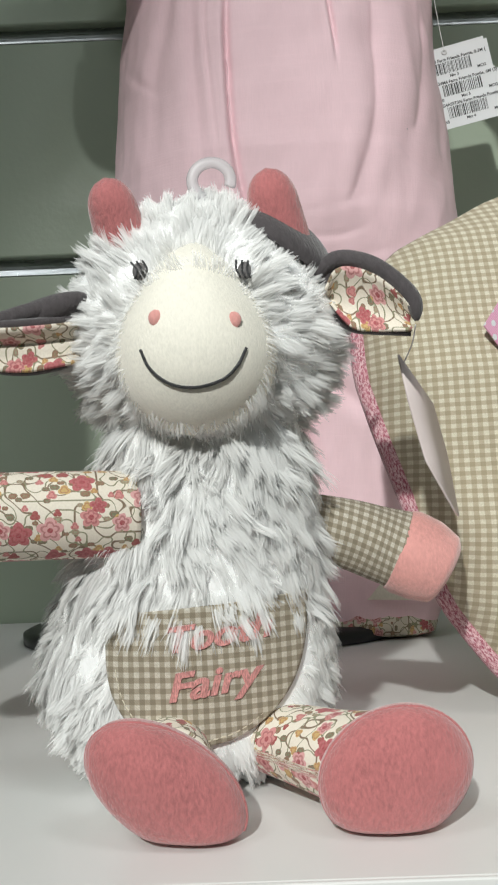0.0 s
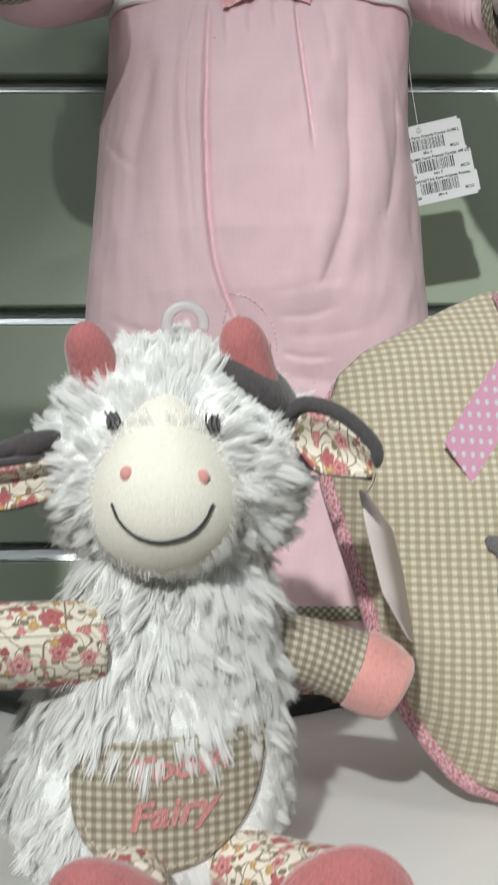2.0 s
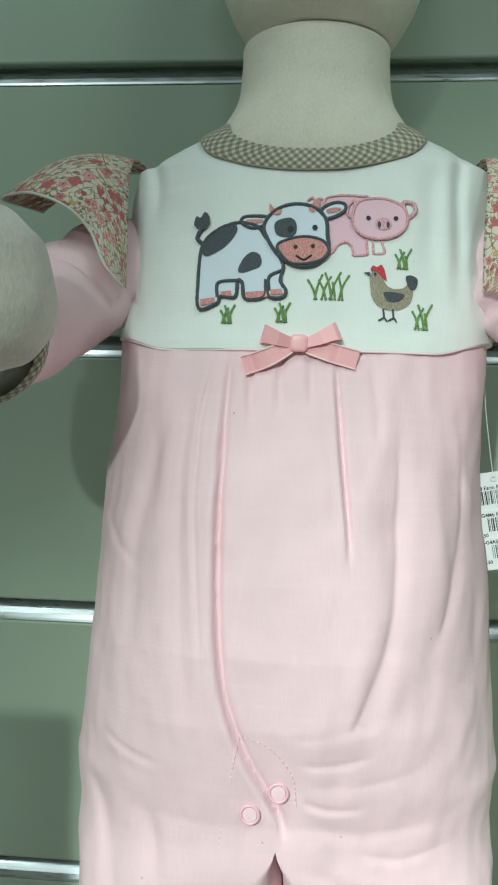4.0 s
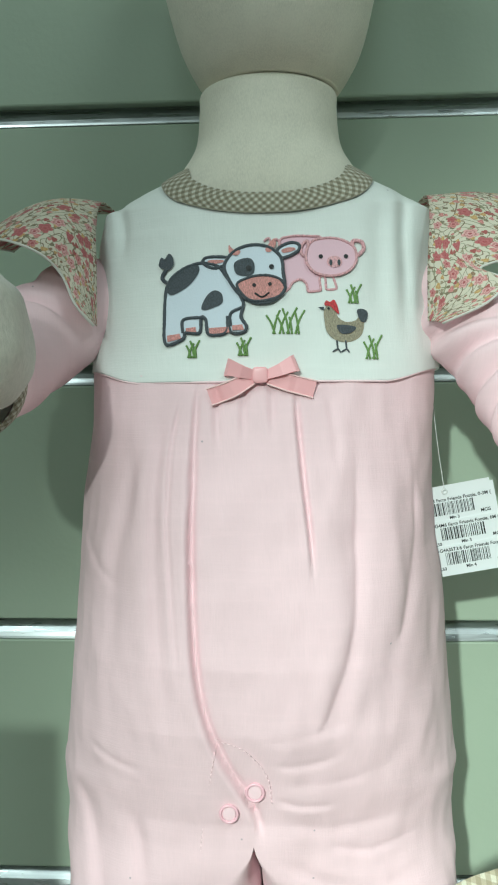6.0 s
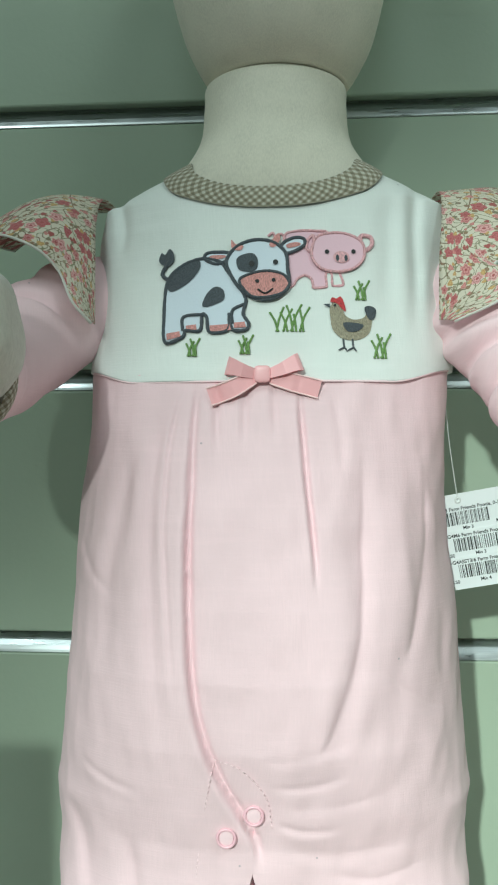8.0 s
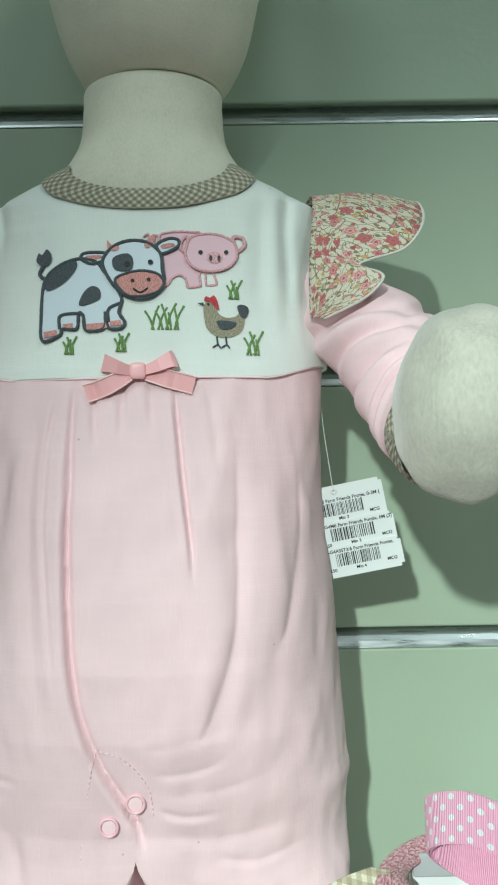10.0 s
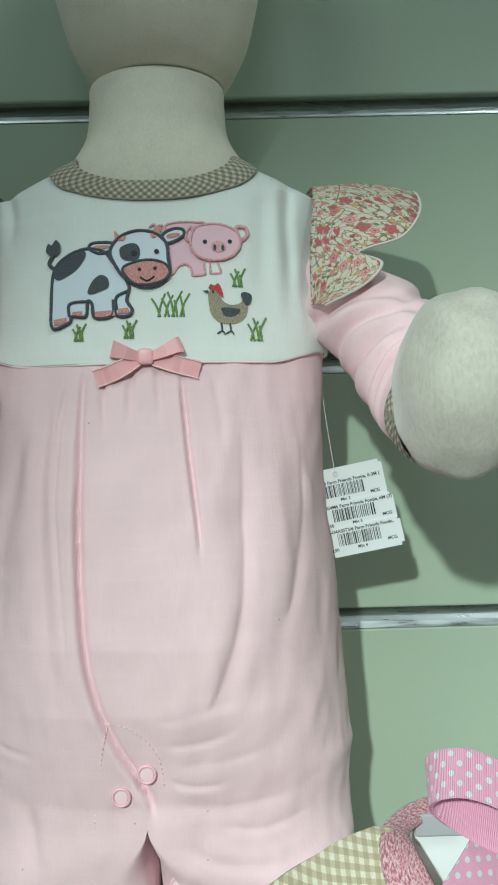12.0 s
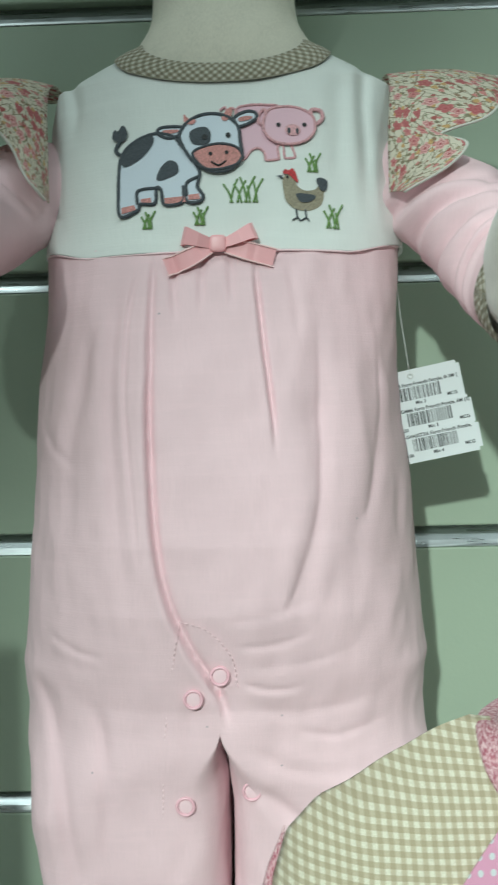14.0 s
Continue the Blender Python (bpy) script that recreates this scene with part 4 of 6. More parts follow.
def band(line, lift, width, tilt, parent, name, material="satin"):
    p2 = curve(line, 40)
    lift_curve = np.interp(np.linspace(0, 1, 40), np.linspace(0, 1, len(lift)), lift)
    path = on_front(p2, 0.0) + np.array([0, -1, 0]) * lift_curve[:, None]
    t = np.gradient(p2, axis=0)
    t /= np.linalg.norm(t, axis=1, keepdims=True)
    side = np.stack([-t[:, 1], np.full(40, tilt), t[:, 0]], -1)
    full = np.interp(np.linspace(0, 1, 40), np.linspace(0, 1, len(width)), width)
    unit = side / np.linalg.norm(side, axis=1, keepdims=True)
    beads = [lump(path[i] + unit[i] * full[i] / 2 * e - np.array([0, 0.0004, 0]), (0.00042, 0.0003, 0.00042), rings=5, sides=7) for i in range(1, 40, 1) for e in (-0.97, 0.97)]
    tagged(part("picot_edge", made("picot_edge", *joined(beads)), "picot", parent, "pale picot stitching"), kind="stuff")
    return part(name, made(name, *strip(path, side, np.interp(np.linspace(0, 1, 40), np.linspace(0, 1, len(width)), width), 0.0004), smooth=False), material, parent)


for ends in (((-0.002, 0.4985), (-0.007, 0.4998), (-0.0115, 0.5014), (-0.0145, 0.5022)), ((0.003, 0.4985), (0.009, 0.5005), (0.0135, 0.5026), (0.0165, 0.5037))):
    there = curve(ends, 24)
    line = np.concatenate([there, there[::-1][1:]])
    lift = np.concatenate([np.interp(np.linspace(0, 1, 24), [0, 0.4, 0.85, 1], [0.0026, 0.0052, 0.0050, 0.0030]), np.interp(np.linspace(0, 1, 23), [0, 0.2, 1], [0.0022, 0.0013, 0.0010])])
    path = np.stack([line[:, 0], front(line[:, 0], line[:, 1]) - 0.0008 - lift, line[:, 1]], -1)
    t = (there[-1] - there[0]) / np.linalg.norm(there[-1] - there[0])
    side = np.tile([-t[1], 0.30, t[0]], (len(path), 1))
    wide = np.concatenate([np.linspace(0.0042, 0.0082, 24), np.linspace(0.0082, 0.0045, 23)])
    part("bow_loop", made("bow_loop", *strip(path, side, wide, 0.0003), smooth=False), "satin", bow)
band([(-0.003, 0.4975), (-0.012, 0.4925), (-0.0220, 0.4890)], (0.0025, 0.003, 0.0018), (0.006, 0.0075, 0.0078), 0.1, bow, "bow_tail")
band([(0.004, 0.4975), (0.013, 0.495), (0.0245, 0.4920)], (0.0025, 0.003, 0.0018), (0.006, 0.0075, 0.0078), -0.1, bow, "bow_tail")


# embroidery, drawn on the yoke in units of a millimetre: x to the right, z up, about its own middle
def at_yoke(points):
    p = np.asarray(points, float)
    return np.stack([(p[:, 0] * 0.1412 - 0.0615 * 1000) / 1000, (609.5 - 0.1423 * p[:, 1] - 0.0016 * p[:, 0]) / 1000], -1)


def on_yoke(p, lift):
    return np.stack([p[:, 0], front(p[:, 0], p[:, 1], True) - 0.0010 - lift, p[:, 1]], -1)


def patch(name, outline, lift, material, parent, label="", smooth=True, n=60):
    """A flat filled figure laid on the yoke."""
    p = at_yoke(outline)
    if smooth:
        p = curve(p, n, closed=True)
    bm = bmesh.new()
    vs = [bm.verts.new((x, 0, z)) for x, z in p]
    es = [bm.edges.new((vs[i], vs[(i + 1) % len(vs)])) for i in range(len(vs))]
    bmesh.ops.triangle_fill(bm, use_beauty=True, edges=es)
    bmesh.ops.subdivide_edges(bm, edges=[e for e in bm.edges if e.calc_length() > 0.004], cuts=2, use_grid_fill=True)
    bmesh.ops.triangulate(bm, faces=bm.faces[:])
    q = np.array([v.co for v in bm.verts])
    y = front(q[:, 0], q[:, 2], True) - 0.0010 - lift
    for v, d in zip(bm.verts, y):
        v.co.y = d
    if sum(f.normal.y for f in bm.faces) > 0:
        bmesh.ops.reverse_faces(bm, faces=bm.faces[:])
    return part(name, bm, material, parent, label)


def cord(name, line, width, lift, material, parent, closed=True, smooth=True, n=90, label=""):
    """A raised satin-stitch line on the yoke, its edges a little ragged."""
    p = at_yoke(line)
    p = curve(p, 2 * n, closed) if smooth else p
    path = on_yoke(p, lift)
    rough = 0.86 + 0.26 * np.random.default_rng(len(path)).random(len(path))
    return part(name, made(name, *tube(path, width * 0.1412e-3 / 2 * rough, 0.00045, up=(0, 1, 0), sides=8, closed=closed)), material, parent, label)


def dot(name, c, r, lift, material, parent, squash=1.0):
    t = np.linspace(0, 2 * np.pi, 18, endpoint=False)
    return patch(name, np.stack([c[0] + r * np.cos(t), c[1] + r * squash * np.sin(t)], -1), lift, material, parent, smooth=False)


pig = part("pig_applique", made("pig_applique", *lump((*on_yoke(at_yoke([(700, 420)]), 0.0)[0],), (0.0005, 0.0003, 0.0005), rings=5, sides=6)), "a_pink", romper, "pink pig applique in pale pink stitching")
trunk = [(500, 350), (530, 330), (600, 328), (640, 340), (660, 430), (674, 470), (681, 492), (678, 500), (652, 502), (648, 494), (645, 462), (632, 460), (628, 470), (631, 500), (627, 506), (593, 509), (589, 500), (584, 482), (566, 470), (543, 480), (528, 502), (510, 502), (505, 440)]
patch("trunk", trunk, 0.0002, "a_pink", pig)
cord("trunk_outline", trunk, 8, 0.0004, "t_pale", pig, n=180)
face = [(600, 350), (650, 335), (700, 340), (740, 365), (745, 410), (715, 445), (660, 458), (610, 445), (585, 405)]
patch("face", face, 0.0013, "a_pink", pig)
cord("face_outline", face, 9, 0.0014, "t_pale", pig)
cord("ear", [(735, 345), (765, 345), (770, 370), (745, 388)], 13, 0.0008, "t_pale", pig)
cord("ear", [(590, 345), (572, 360), (570, 385), (590, 395)], 10, 0.0008, "t_pale", pig)
cord("tail", [(505, 355), (490, 338), (475, 350), (465, 335), (450, 345)], 8, 0.0004, "t_pale", pig, closed=False, n=40)
dot("eye", (632, 396), 7, 0.0017, "t_black", pig)
dot("eye", (713, 394), 7, 0.0017, "t_black", pig)
dot("nose", (676, 412), 25, 0.0017, "t_pale", pig, 0.75)
for x in (664, 690):
    dot("nostril", (x, 415), 5, 0.0020, "t_dark", pig, 2.0)

cow = part("cow_applique", made("cow_applique", *lump((*on_yoke(at_yoke([(250, 500)]), 0.0)[0],), (0.0005, 0.0003, 0.0005), rings=5, sides=6)), "a_white", romper, "white cow applique in charcoal stitching")
body = [(135, 490), (175, 440), (240, 415), (300, 425), (330, 460), (360, 500), (385, 545), (378, 590), (395, 620), (385, 640), (345, 638), (335, 590), (330, 640), (275, 645), (265, 600), (250, 592), (245, 640), (200, 640), (190, 660), (135, 675), (128, 600)]
patch("trunk", body, 0.0008, "a_white", cow)
patch("spot", [(135, 495), (150, 460), (190, 425), (235, 420), (240, 445), (210, 485), (170, 510), (145, 515)], 0.0012, "t_dark", cow)
patch("spot", [(265, 525), (290, 505), (315, 515), (318, 545), (290, 560), (262, 568), (250, 560)], 0.0012, "t_dark", cow)
cord("body_outline", body, 11, 0.0010, "t_dark", cow, n=160)
for hoof in ([(138, 648), (180, 642), (186, 658), (140, 668)], [(200, 625), (232, 622), (235, 638), (202, 640)], [(275, 626), (338, 622), (342, 640), (278, 645)], [(350, 618), (382, 615), (388, 632), (350, 634)]):
    patch("hoof", hoof, 0.0014, "t_pink", cow, smooth=False)
cord("leg_line", [(190, 640), (192, 598), (250, 592), (265, 600), (270, 640)], 10, 0.0012, "t_dark", cow, closed=False, n=50)
cord("leg_line", [(345, 620), (345, 580), (380, 560)], 10, 0.0012, "t_dark", cow, closed=False, n=40)
cord("tail", [(140, 480), (118, 460), (128, 435), (142, 415)], 13, 0.0006, "t_dark", cow, closed=False, n=40)
patch("tail_tuft", [(105, 415), (112, 390), (125, 395), (138, 378), (152, 390), (155, 415), (140, 432), (118, 428)], 0.0010, "t_dark", cow)
skull = [(325, 440), (335, 400), (370, 370), (420, 358), (470, 368), (505, 400), (512, 450), (515, 500), (480, 540), (420, 545), (365, 510)]
patch("face", skull, 0.0016, "a_white", cow)
cord("face_outline", skull, 11, 0.0018, "t_dark", cow, n=120)
patch("eye_patch", [(355, 420), (375, 405), (405, 402), (420, 420), (418, 450), (395, 460), (362, 452)], 0.0020, "t_dark", cow)
dot("eye", (402, 435), 9, 0.0024, "t_black", cow)
dot("eye", (475, 430), 8, 0.0022, "t_black", cow)
patch("muzzle", [(365, 490), (395, 468), (450, 458), (500, 470), (518, 500), (500, 525), (450, 540), (400, 535)], 0.0022, "t_pink", cow)
cord("muzzle_outline", [(365, 490), (395, 468), (450, 458), (500, 470), (518, 500), (500, 525), (450, 540), (400, 535)], 9, 0.0023, "t_dark", cow)
dot("nostril", (420, 490), 6, 0.0026, "t_black", cow)
dot("nostril", (470, 487), 6, 0.0026, "t_black", cow)
cord("smile", [(422, 516), (445, 528), (468, 514)], 6, 0.0025, "t_black", cow, closed=False, n=20)
for horn in ([(340, 385), (338, 358), (352, 372), (375, 378), (365, 392)], [(455, 375), (470, 350), (485, 338), (488, 360), (470, 382)]):
    patch("horn", horn, 0.0020, "t_pink", cow)
for ear in ([(330, 420), (290, 432), (255, 415), (262, 398), (300, 395), (335, 400)], [(500, 400), (530, 395), (562, 375), (560, 355), (530, 352), (495, 372)]):
    patch("ear", ear, 0.0010, "a_white", cow)
    cord("ear_outline", ear, 11, 0.0011, "t_dark", cow)
    c = np.mean(ear, 0)
    patch("inner_ear", [tuple(c + (np.array(e) - c) * (0.62, 0.35)) for e in ear], 0.0014, "t_pink", cow)

hen = part("hen_embroidery", made("hen_embroidery", *lump((*on_yoke(at_yoke([(700, 620)]), 0.0)[0],), (0.0005, 0.0003, 0.0005), rings=5, sides=6)), "t_gold", romper, "tan thread hen with red comb")
patch("trunk", [(640, 570), (655, 553), (675, 560), (685, 590), (710, 605), (740, 600), (755, 585), (768, 600), (760, 645), (725, 668), (680, 665), (650, 640), (642, 605)], 0.0006, "t_gold", hen)
patch("comb", [(642, 552), (648, 538), (660, 542), (672, 535), (682, 550), (688, 580), (674, 570), (660, 556)], 0.0009, "t_red", hen)
patch("beak", [(620, 560), (640, 558), (642, 570)], 0.0008, "t_dark", hen, smooth=False)
patch("wing", [(680, 618), (710, 615), (742, 622), (725, 640), (695, 642)], 0.0010, "t_dark", hen)
patch("tail", [(745, 570), (760, 562), (780, 572), (775, 600), (758, 602)], 0.0009, "t_dark", hen)
dot("eye", (655, 563), 4, 0.0011, "t_black", hen)
for x in (680, 708):
    cord("leg", [(x, 665), (x + 3, 692)], 6, 0.0005, "t_dark", hen, closed=False, n=12)
    cord("claw", [(x - 13, 700), (x + 3, 692), (x + 12, 702)], 5, 0.0005, "t_dark", hen, closed=False, n=16)

for gx, gy, gs in ((222, 720, 0.9), (385, 714, 0.95), (520, 645, 1.35), (735, 545, 1.0), (793, 722, 1.25)):
    tuft = part("grass_embroidery", made("grass_embroidery", *lump((*on_yoke(at_yoke([(gx, gy - 4)]), 0.0)[0],), (0.0004, 0.0003, 0.0004), rings=5, sides=6)), "t_green", romper, "green thread grass tuft")
    blades = ((-15, 5, -52), (-5, -22, -44), (7, -8, -60), (3, 26, -62), (14, 8, -40)) + (((-26, -46, -44), (-30, -14, -56), (22, 44, -56), (30, 22, -50)) if gs > 1.3 else ())
    for a, b, h in blades:
        cord("blade", [(gx + a * gs, gy), (gx + (a * 0.6 + b * 0.4) * gs, gy + h * 0.55 * gs), (gx + b * gs, gy + h * gs)], 7, 0.0005, "t_green", tuft, closed=False, n=14)


# ---------- price tag ----------
tag = thing("price_tag", "white price tag of three overlapping barcode stickers hung on the romper", "price tag", at=(0.0985, -0.077, 0.4180))
TAG = Matrix.Translation((0.0985, -0.077, 0.4180)) @ Euler((radians(4), radians(-11), radians(-6))).to_matrix().to_4x4()


def writing(body, size, where, m, name, parent, material="ink", shear=0.0, bold=0.0, depth=0.0):
    """Words in the built-in font as a mesh, laid in the plane of m (x along, z up)."""
    data = bpy.data.curves.new(name, "FONT")
    data.body, data.size, data.shear, data.offset, data.extrude = body, size, shear, bold, depth
    ob = bpy.data.objects.new(name, data)
    scene.collection.objects.link(ob)
    bpy.context.view_layer.update()
    me = bpy.data.meshes.new_from_object(ob.evaluated_get(bpy.context.evaluated_depsgraph_get()))
    bpy.data.objects.remove(ob)
    me.transform(m @ Matrix.Translation((where[0], where[1], where[2])) @ Euler((radians(90), 0, 0)).to_matrix().to_4x4())
    return part(name, me, material, parent)


STICKERS = ((-0.0185, 0.0085, 0.0378, 0.0150, "4-G4M3 Farm Friends Footie, 0-3M (", "Min 3", 11), (-0.0150, -0.0040, 0.0365, 0.0150, "4-G4M6 Farm Friends Footie, 6M (3)", "Min 3", 23), (-0.0150, -0.0165, 0.0375, 0.0150, "4-G4ASST3/6 Farm Friends Footie,", "Min 4", 37))
for k, (x0, z0, wide, tall, line, least, seed) in enumerate(STICKERS):
    bm = box((x0, -0.0003 - 0.0005 * k, z0), (x0 + wide, 0.0002 - 0.0005 * k, z0 + tall + (0.005 if k == 0 else 0)), 0.0)
    bmesh.ops.bevel(bm, geom=[e for e in bm.edges if abs((e.verts[0].co - e.verts[1].co).y) > 1e-5], offset=0.0016, segments=4, affect="EDGES")
    bm.transform(TAG)
    sticker = part("sticker", bm, "card", tag, "white sticker with black barcode")
    face_y = -0.00045 - 0.0005 * k
    writing(line, 0.00235, (x0 + 0.0006, face_y, z0 + 0.0122), TAG, "word", sticker, bold=0.00005)
    writing(least, 0.0022, (x0 + 0.0140, face_y, z0 + 0.0029), TAG, "word", sticker, bold=0.00005)
    writing("4.50", 0.0022, (x0 + 0.0006, face_y, z0 + 0.0030), TAG, "word", sticker, bold=0.00005)
    writing("MCG", 0.0022, (x0 + 0.0295, face_y, z0 + 0.0040), TAG, "word", sticker, bold=0.00005)
    rnd = random.Random(seed)
    x, bars = x0 + 0.0050, []
    while x < x0 + 0.0265:
        wbar = rnd.choice((0.00022, 0.00022, 0.00044, 0.00066))
        v = [(x, face_y, z0 + 0.0053), (x + wbar, face_y, z0 + 0.0053), (x + wbar, face_y, z0 + 0.0116), (x, face_y, z0 + 0.0116)]
        bars.append((np.array([tuple(TAG @ Vector(q)) for q in v]), [(0, 1, 2, 3)], np.zeros((4, 2))))
        x += wbar + rnd.choice((0.00025, 0.0003, 0.00055))
    tagged(part("barcode", made("barcode", *joined(bars), smooth=False), "ink", sticker), kind="stuff")
hole = TAG @ Vector((-0.0045, -0.0005, 0.0255))
part("eyelet", made("eyelet", *ring_mesh(hole, 0.0011, 0.0005)), "nylon", tag, "grey eyelet")
part("string", made("string", *tube(curve([(0.0815, -0.085, 0.497), (0.085, -0.079, 0.470), tuple(hole)], 20), 0.00022, sides=5)), "nylon", tag, "clear nylon loop")


# ---------- bib ----------
BX = 0.131
bib = thing("baby_bib", "tan gingham baby bib with heathered pink binding and dotted bow", "bib", at=(BX, -0.24, SHELF))
EDGE = np.array([(0.1265, 0.102), (0.131, 0.081), (0.137, 0.0635), (0.150, 0.053), (0.165, 0.0425), (0.185, 0.0355), (0.204, 0.0302), (0.225, 0.0240), (0.246, 0.0185), (0.271, 0.0180), (0.287, 0.0235), (0.297, 0.0345), (0.305, 0.050), (0.316, 0.071), (0.322, 0.086), (0.3265, 0.0925)])
NECK_Z, NECK_R = 0.324, 0.0385


def bib_depth(x, z):
    """Front of the bib: leaning back, bulging, its edge rolled away."""
    y = np.interp(z, [0.12, 0.15, 0.19, 0.245, 0.26, 0.30, 0.33], [-0.262, -0.268, -0.269, -0.258, -0.252, -0.232, -0.207])
    rim = np.interp(z, [0.13, 0.2, 0.26, 0.30, 0.33], [-0.246, -0.241, -0.222, -0.212, -0.206])
    d = np.maximum(x - np.interp(z, EDGE[:, 0], EDGE[:, 1]), 0)
    y = y + (rim - y) * np.exp(-d / 0.013)
    ripple = 0.0007 * np.sin(x * 260 + z * 60) * np.exp(-d / 0.03) + 0.0006 * np.sin(z * 110 + x * 70)
    return y + ripple


def bib_half(flip):
    zs = np.linspace(0.1265, 0.3222, 120)
    rows = []
    for z in zs:
        xl = np.interp(z, EDGE[:, 0], EDGE[:, 1])
        off = NECK_R**2 - (z - NECK_Z) ** 2
        xr = BX - math.sqrt(off) if off > 0 else BX
        x = xl + (xr - xl) * np.linspace(0, 1, 70)
        y = bib_depth(x, z)
        if flip:
            x = 2 * BX - x
        rows.append(np.stack([x, y, np.full(70, z)], -1))
    p = np.array(rows)
    uv = np.stack([p[..., 0], p[..., 2] * 1.12], -1)
    v, f, u = grid(p, uv)
    ob = part("panel", made("panel", v, f, u), "ging_bib", bib, "tan and cream gingham panel")
    solid = ob.modifiers.new("thickness", "SOLIDIFY")
    solid.thickness, solid.offset = 0.003, -1.0 if not flip else 1.0
    return p


left_half = bib_half(False)
right_half = bib_half(True)
ez = np.linspace(0.1275, 0.2860, 140)
ex = np.interp(ez, EDGE[:, 0], EDGE[:, 1])
smooth_x = np.convolve(np.r_[[ex[0]] * 4, ex, [ex[-1]] * 4], np.ones(9) / 9, "valid")
for flip in (False, True):
    path = np.stack([smooth_x, bib_depth(smooth_x, ez) + 0.001, ez], -1)
    if flip:
        path[:, 0] = 2 * BX - path[:, 0]
    thin = np.interp(ez, [0.262, 0.286], [1.0, 0.03])
    path[:, 1] += 0.004 * (1 - thin)
    v, f, u = tube(path, 0.0043 * thin, 0.0030 * thin, up=(0, 1, 0), sides=14)
    part("edge_binding", made("edge_binding", v, f, np.stack([u[:, 0], u[:, 1]], -1)), "heather", bib, "heathered pink knit binding")
q = np.linspace(0, 2 * math.pi, 150, endpoint=False)
nx = BX + (NECK_R - 0.0005) * np.cos(q)
low = np.minimum(np.sin(q), 0)
nz = NECK_Z + (NECK_R - 0.0005) * low - 0.0050 * np.exp(-((low / 0.25) ** 2))
ny = np.where(np.sin(q) < 0, bib_depth(np.minimum(nx, 2 * BX - nx), np.minimum(nz, 0.326)) - 0.0028, -0.2160 + 0.034 * np.maximum(np.sin(q), 0))
for _ in range(14):
    ny, nz = [(np.roll(a, 1) + a * 2 + np.roll(a, -1)) / 4 for a in (ny, nz)]
v, f, u = tube(np.stack([nx, ny, nz], -1), np.interp(np.sin(q), [-0.3, 0.5], [0.0076, 0.0042]), 0.0022, up=(0, 1, -0.65), sides=16, closed=True)
part("neck_binding", made("neck_binding", v, f, u), "heather", bib, "heathered pink knit neck binding")
part("card_insert", box((BX - 0.028, -0.1905, 0.20), (BX + 0.028, -0.189, 0.3170), 0.0004), "card", bib, "white card insert")
part("neck_label", box((BX - 0.0275, -0.1945, 0.3110), (BX - 0.009, -0.1925, 0.3195), 0.0008), plain("grey_marl", (0.40, 0.40, 0.42), 0.9), bib, "grey marl lining")
# embroidered cow tail and rump showing at the bib's middle
tail_line = curve([(0.0685, 0.2255), (0.0725, 0.2215), (0.0745, 0.214), (0.0725, 0.207), (0.0760, 0.201), (0.080, 0.198)], 40)
part("tail_embroidery", made("tail_embroidery", *tube(np.stack([tail_line[:, 0], bib_depth(tail_line[:, 0], tail_line[:, 1]) - 0.001, tail_line[:, 1]], -1), np.interp(np.linspace(0, 1, 40), [0, 0.12, 0.3, 1], [0.0012, 0.0034, 0.0016, 0.0016]), 0.0008, up=(0, 1, 0), sides=10)), "t_grey", bib, "grey stitched cow tail")


def ribbon(points, side, width, name, material, parent, n=70):
    p = curve(points, n)
    s = np.array([np.interp(np.linspace(0, 1, n), np.linspace(0, 1, len(side)), np.array(side)[:, k]) for k in range(3)]).T
    if name == "ribbon_loop":
        inside = p + (p.mean(0) - p) * np.array([0.06, 0.06, 0.0])
        part("loop_lining", made("loop_lining", *strip(inside, s, width * 0.99, 0.0004), smooth=False), "dots_back", parent)
    return part(name, made(name, *strip(p, s, width, 0.0006), smooth=False), material, parent)


bow2 = part("ribbon_knot", made("ribbon_knot", *lump((0.136, -0.252, 0.335), (0.0065, 0.005, 0.008), rings=14, sides=20)), "dots", bib, "pink dotted grosgrain bow")
for flip in (False, True):
    def m(p):
        return [((2 * 0.136 - x) if flip else x, y, z) for x, y, z in p]

    loop_line = [(0.134, -0.250, 0.338), (0.122, -0.252, 0.351), (0.110, -0.246, 0.3545), (0.1015, -0.236, 0.3495), (0.1035, -0.226, 0.341), (0.117, -0.226, 0.332), (0.134, -0.240, 0.329)]
    ribbon(m(loop_line), [(0.0, -0.25, 1), (0.02, 0.0, 1), (0.0, 0.35, 1), (0, 0.25, 1)], 0.0155, "ribbon_loop", "dots", bow2)
    tail = [(0.134, 0.328), (0.112, 0.308), (0.095, 0.2935), (0.079, 0.2755), (0.0605, 0.2515)]
    pts = [(x, float(bib_depth(x, z)) - (0.0062 if z > 0.29 else 0.0030), z) for x, z in tail]
    ribbon(m(pts), [((-1 if flip else 1) * 0.62, 0.0, -0.78), ((-1 if flip else 1) * 0.70, 0.0, -0.72), ((-1 if flip else 1) * 0.55, 0, -0.83)], 0.0175, "ribbon_tail", "dots", bow2)

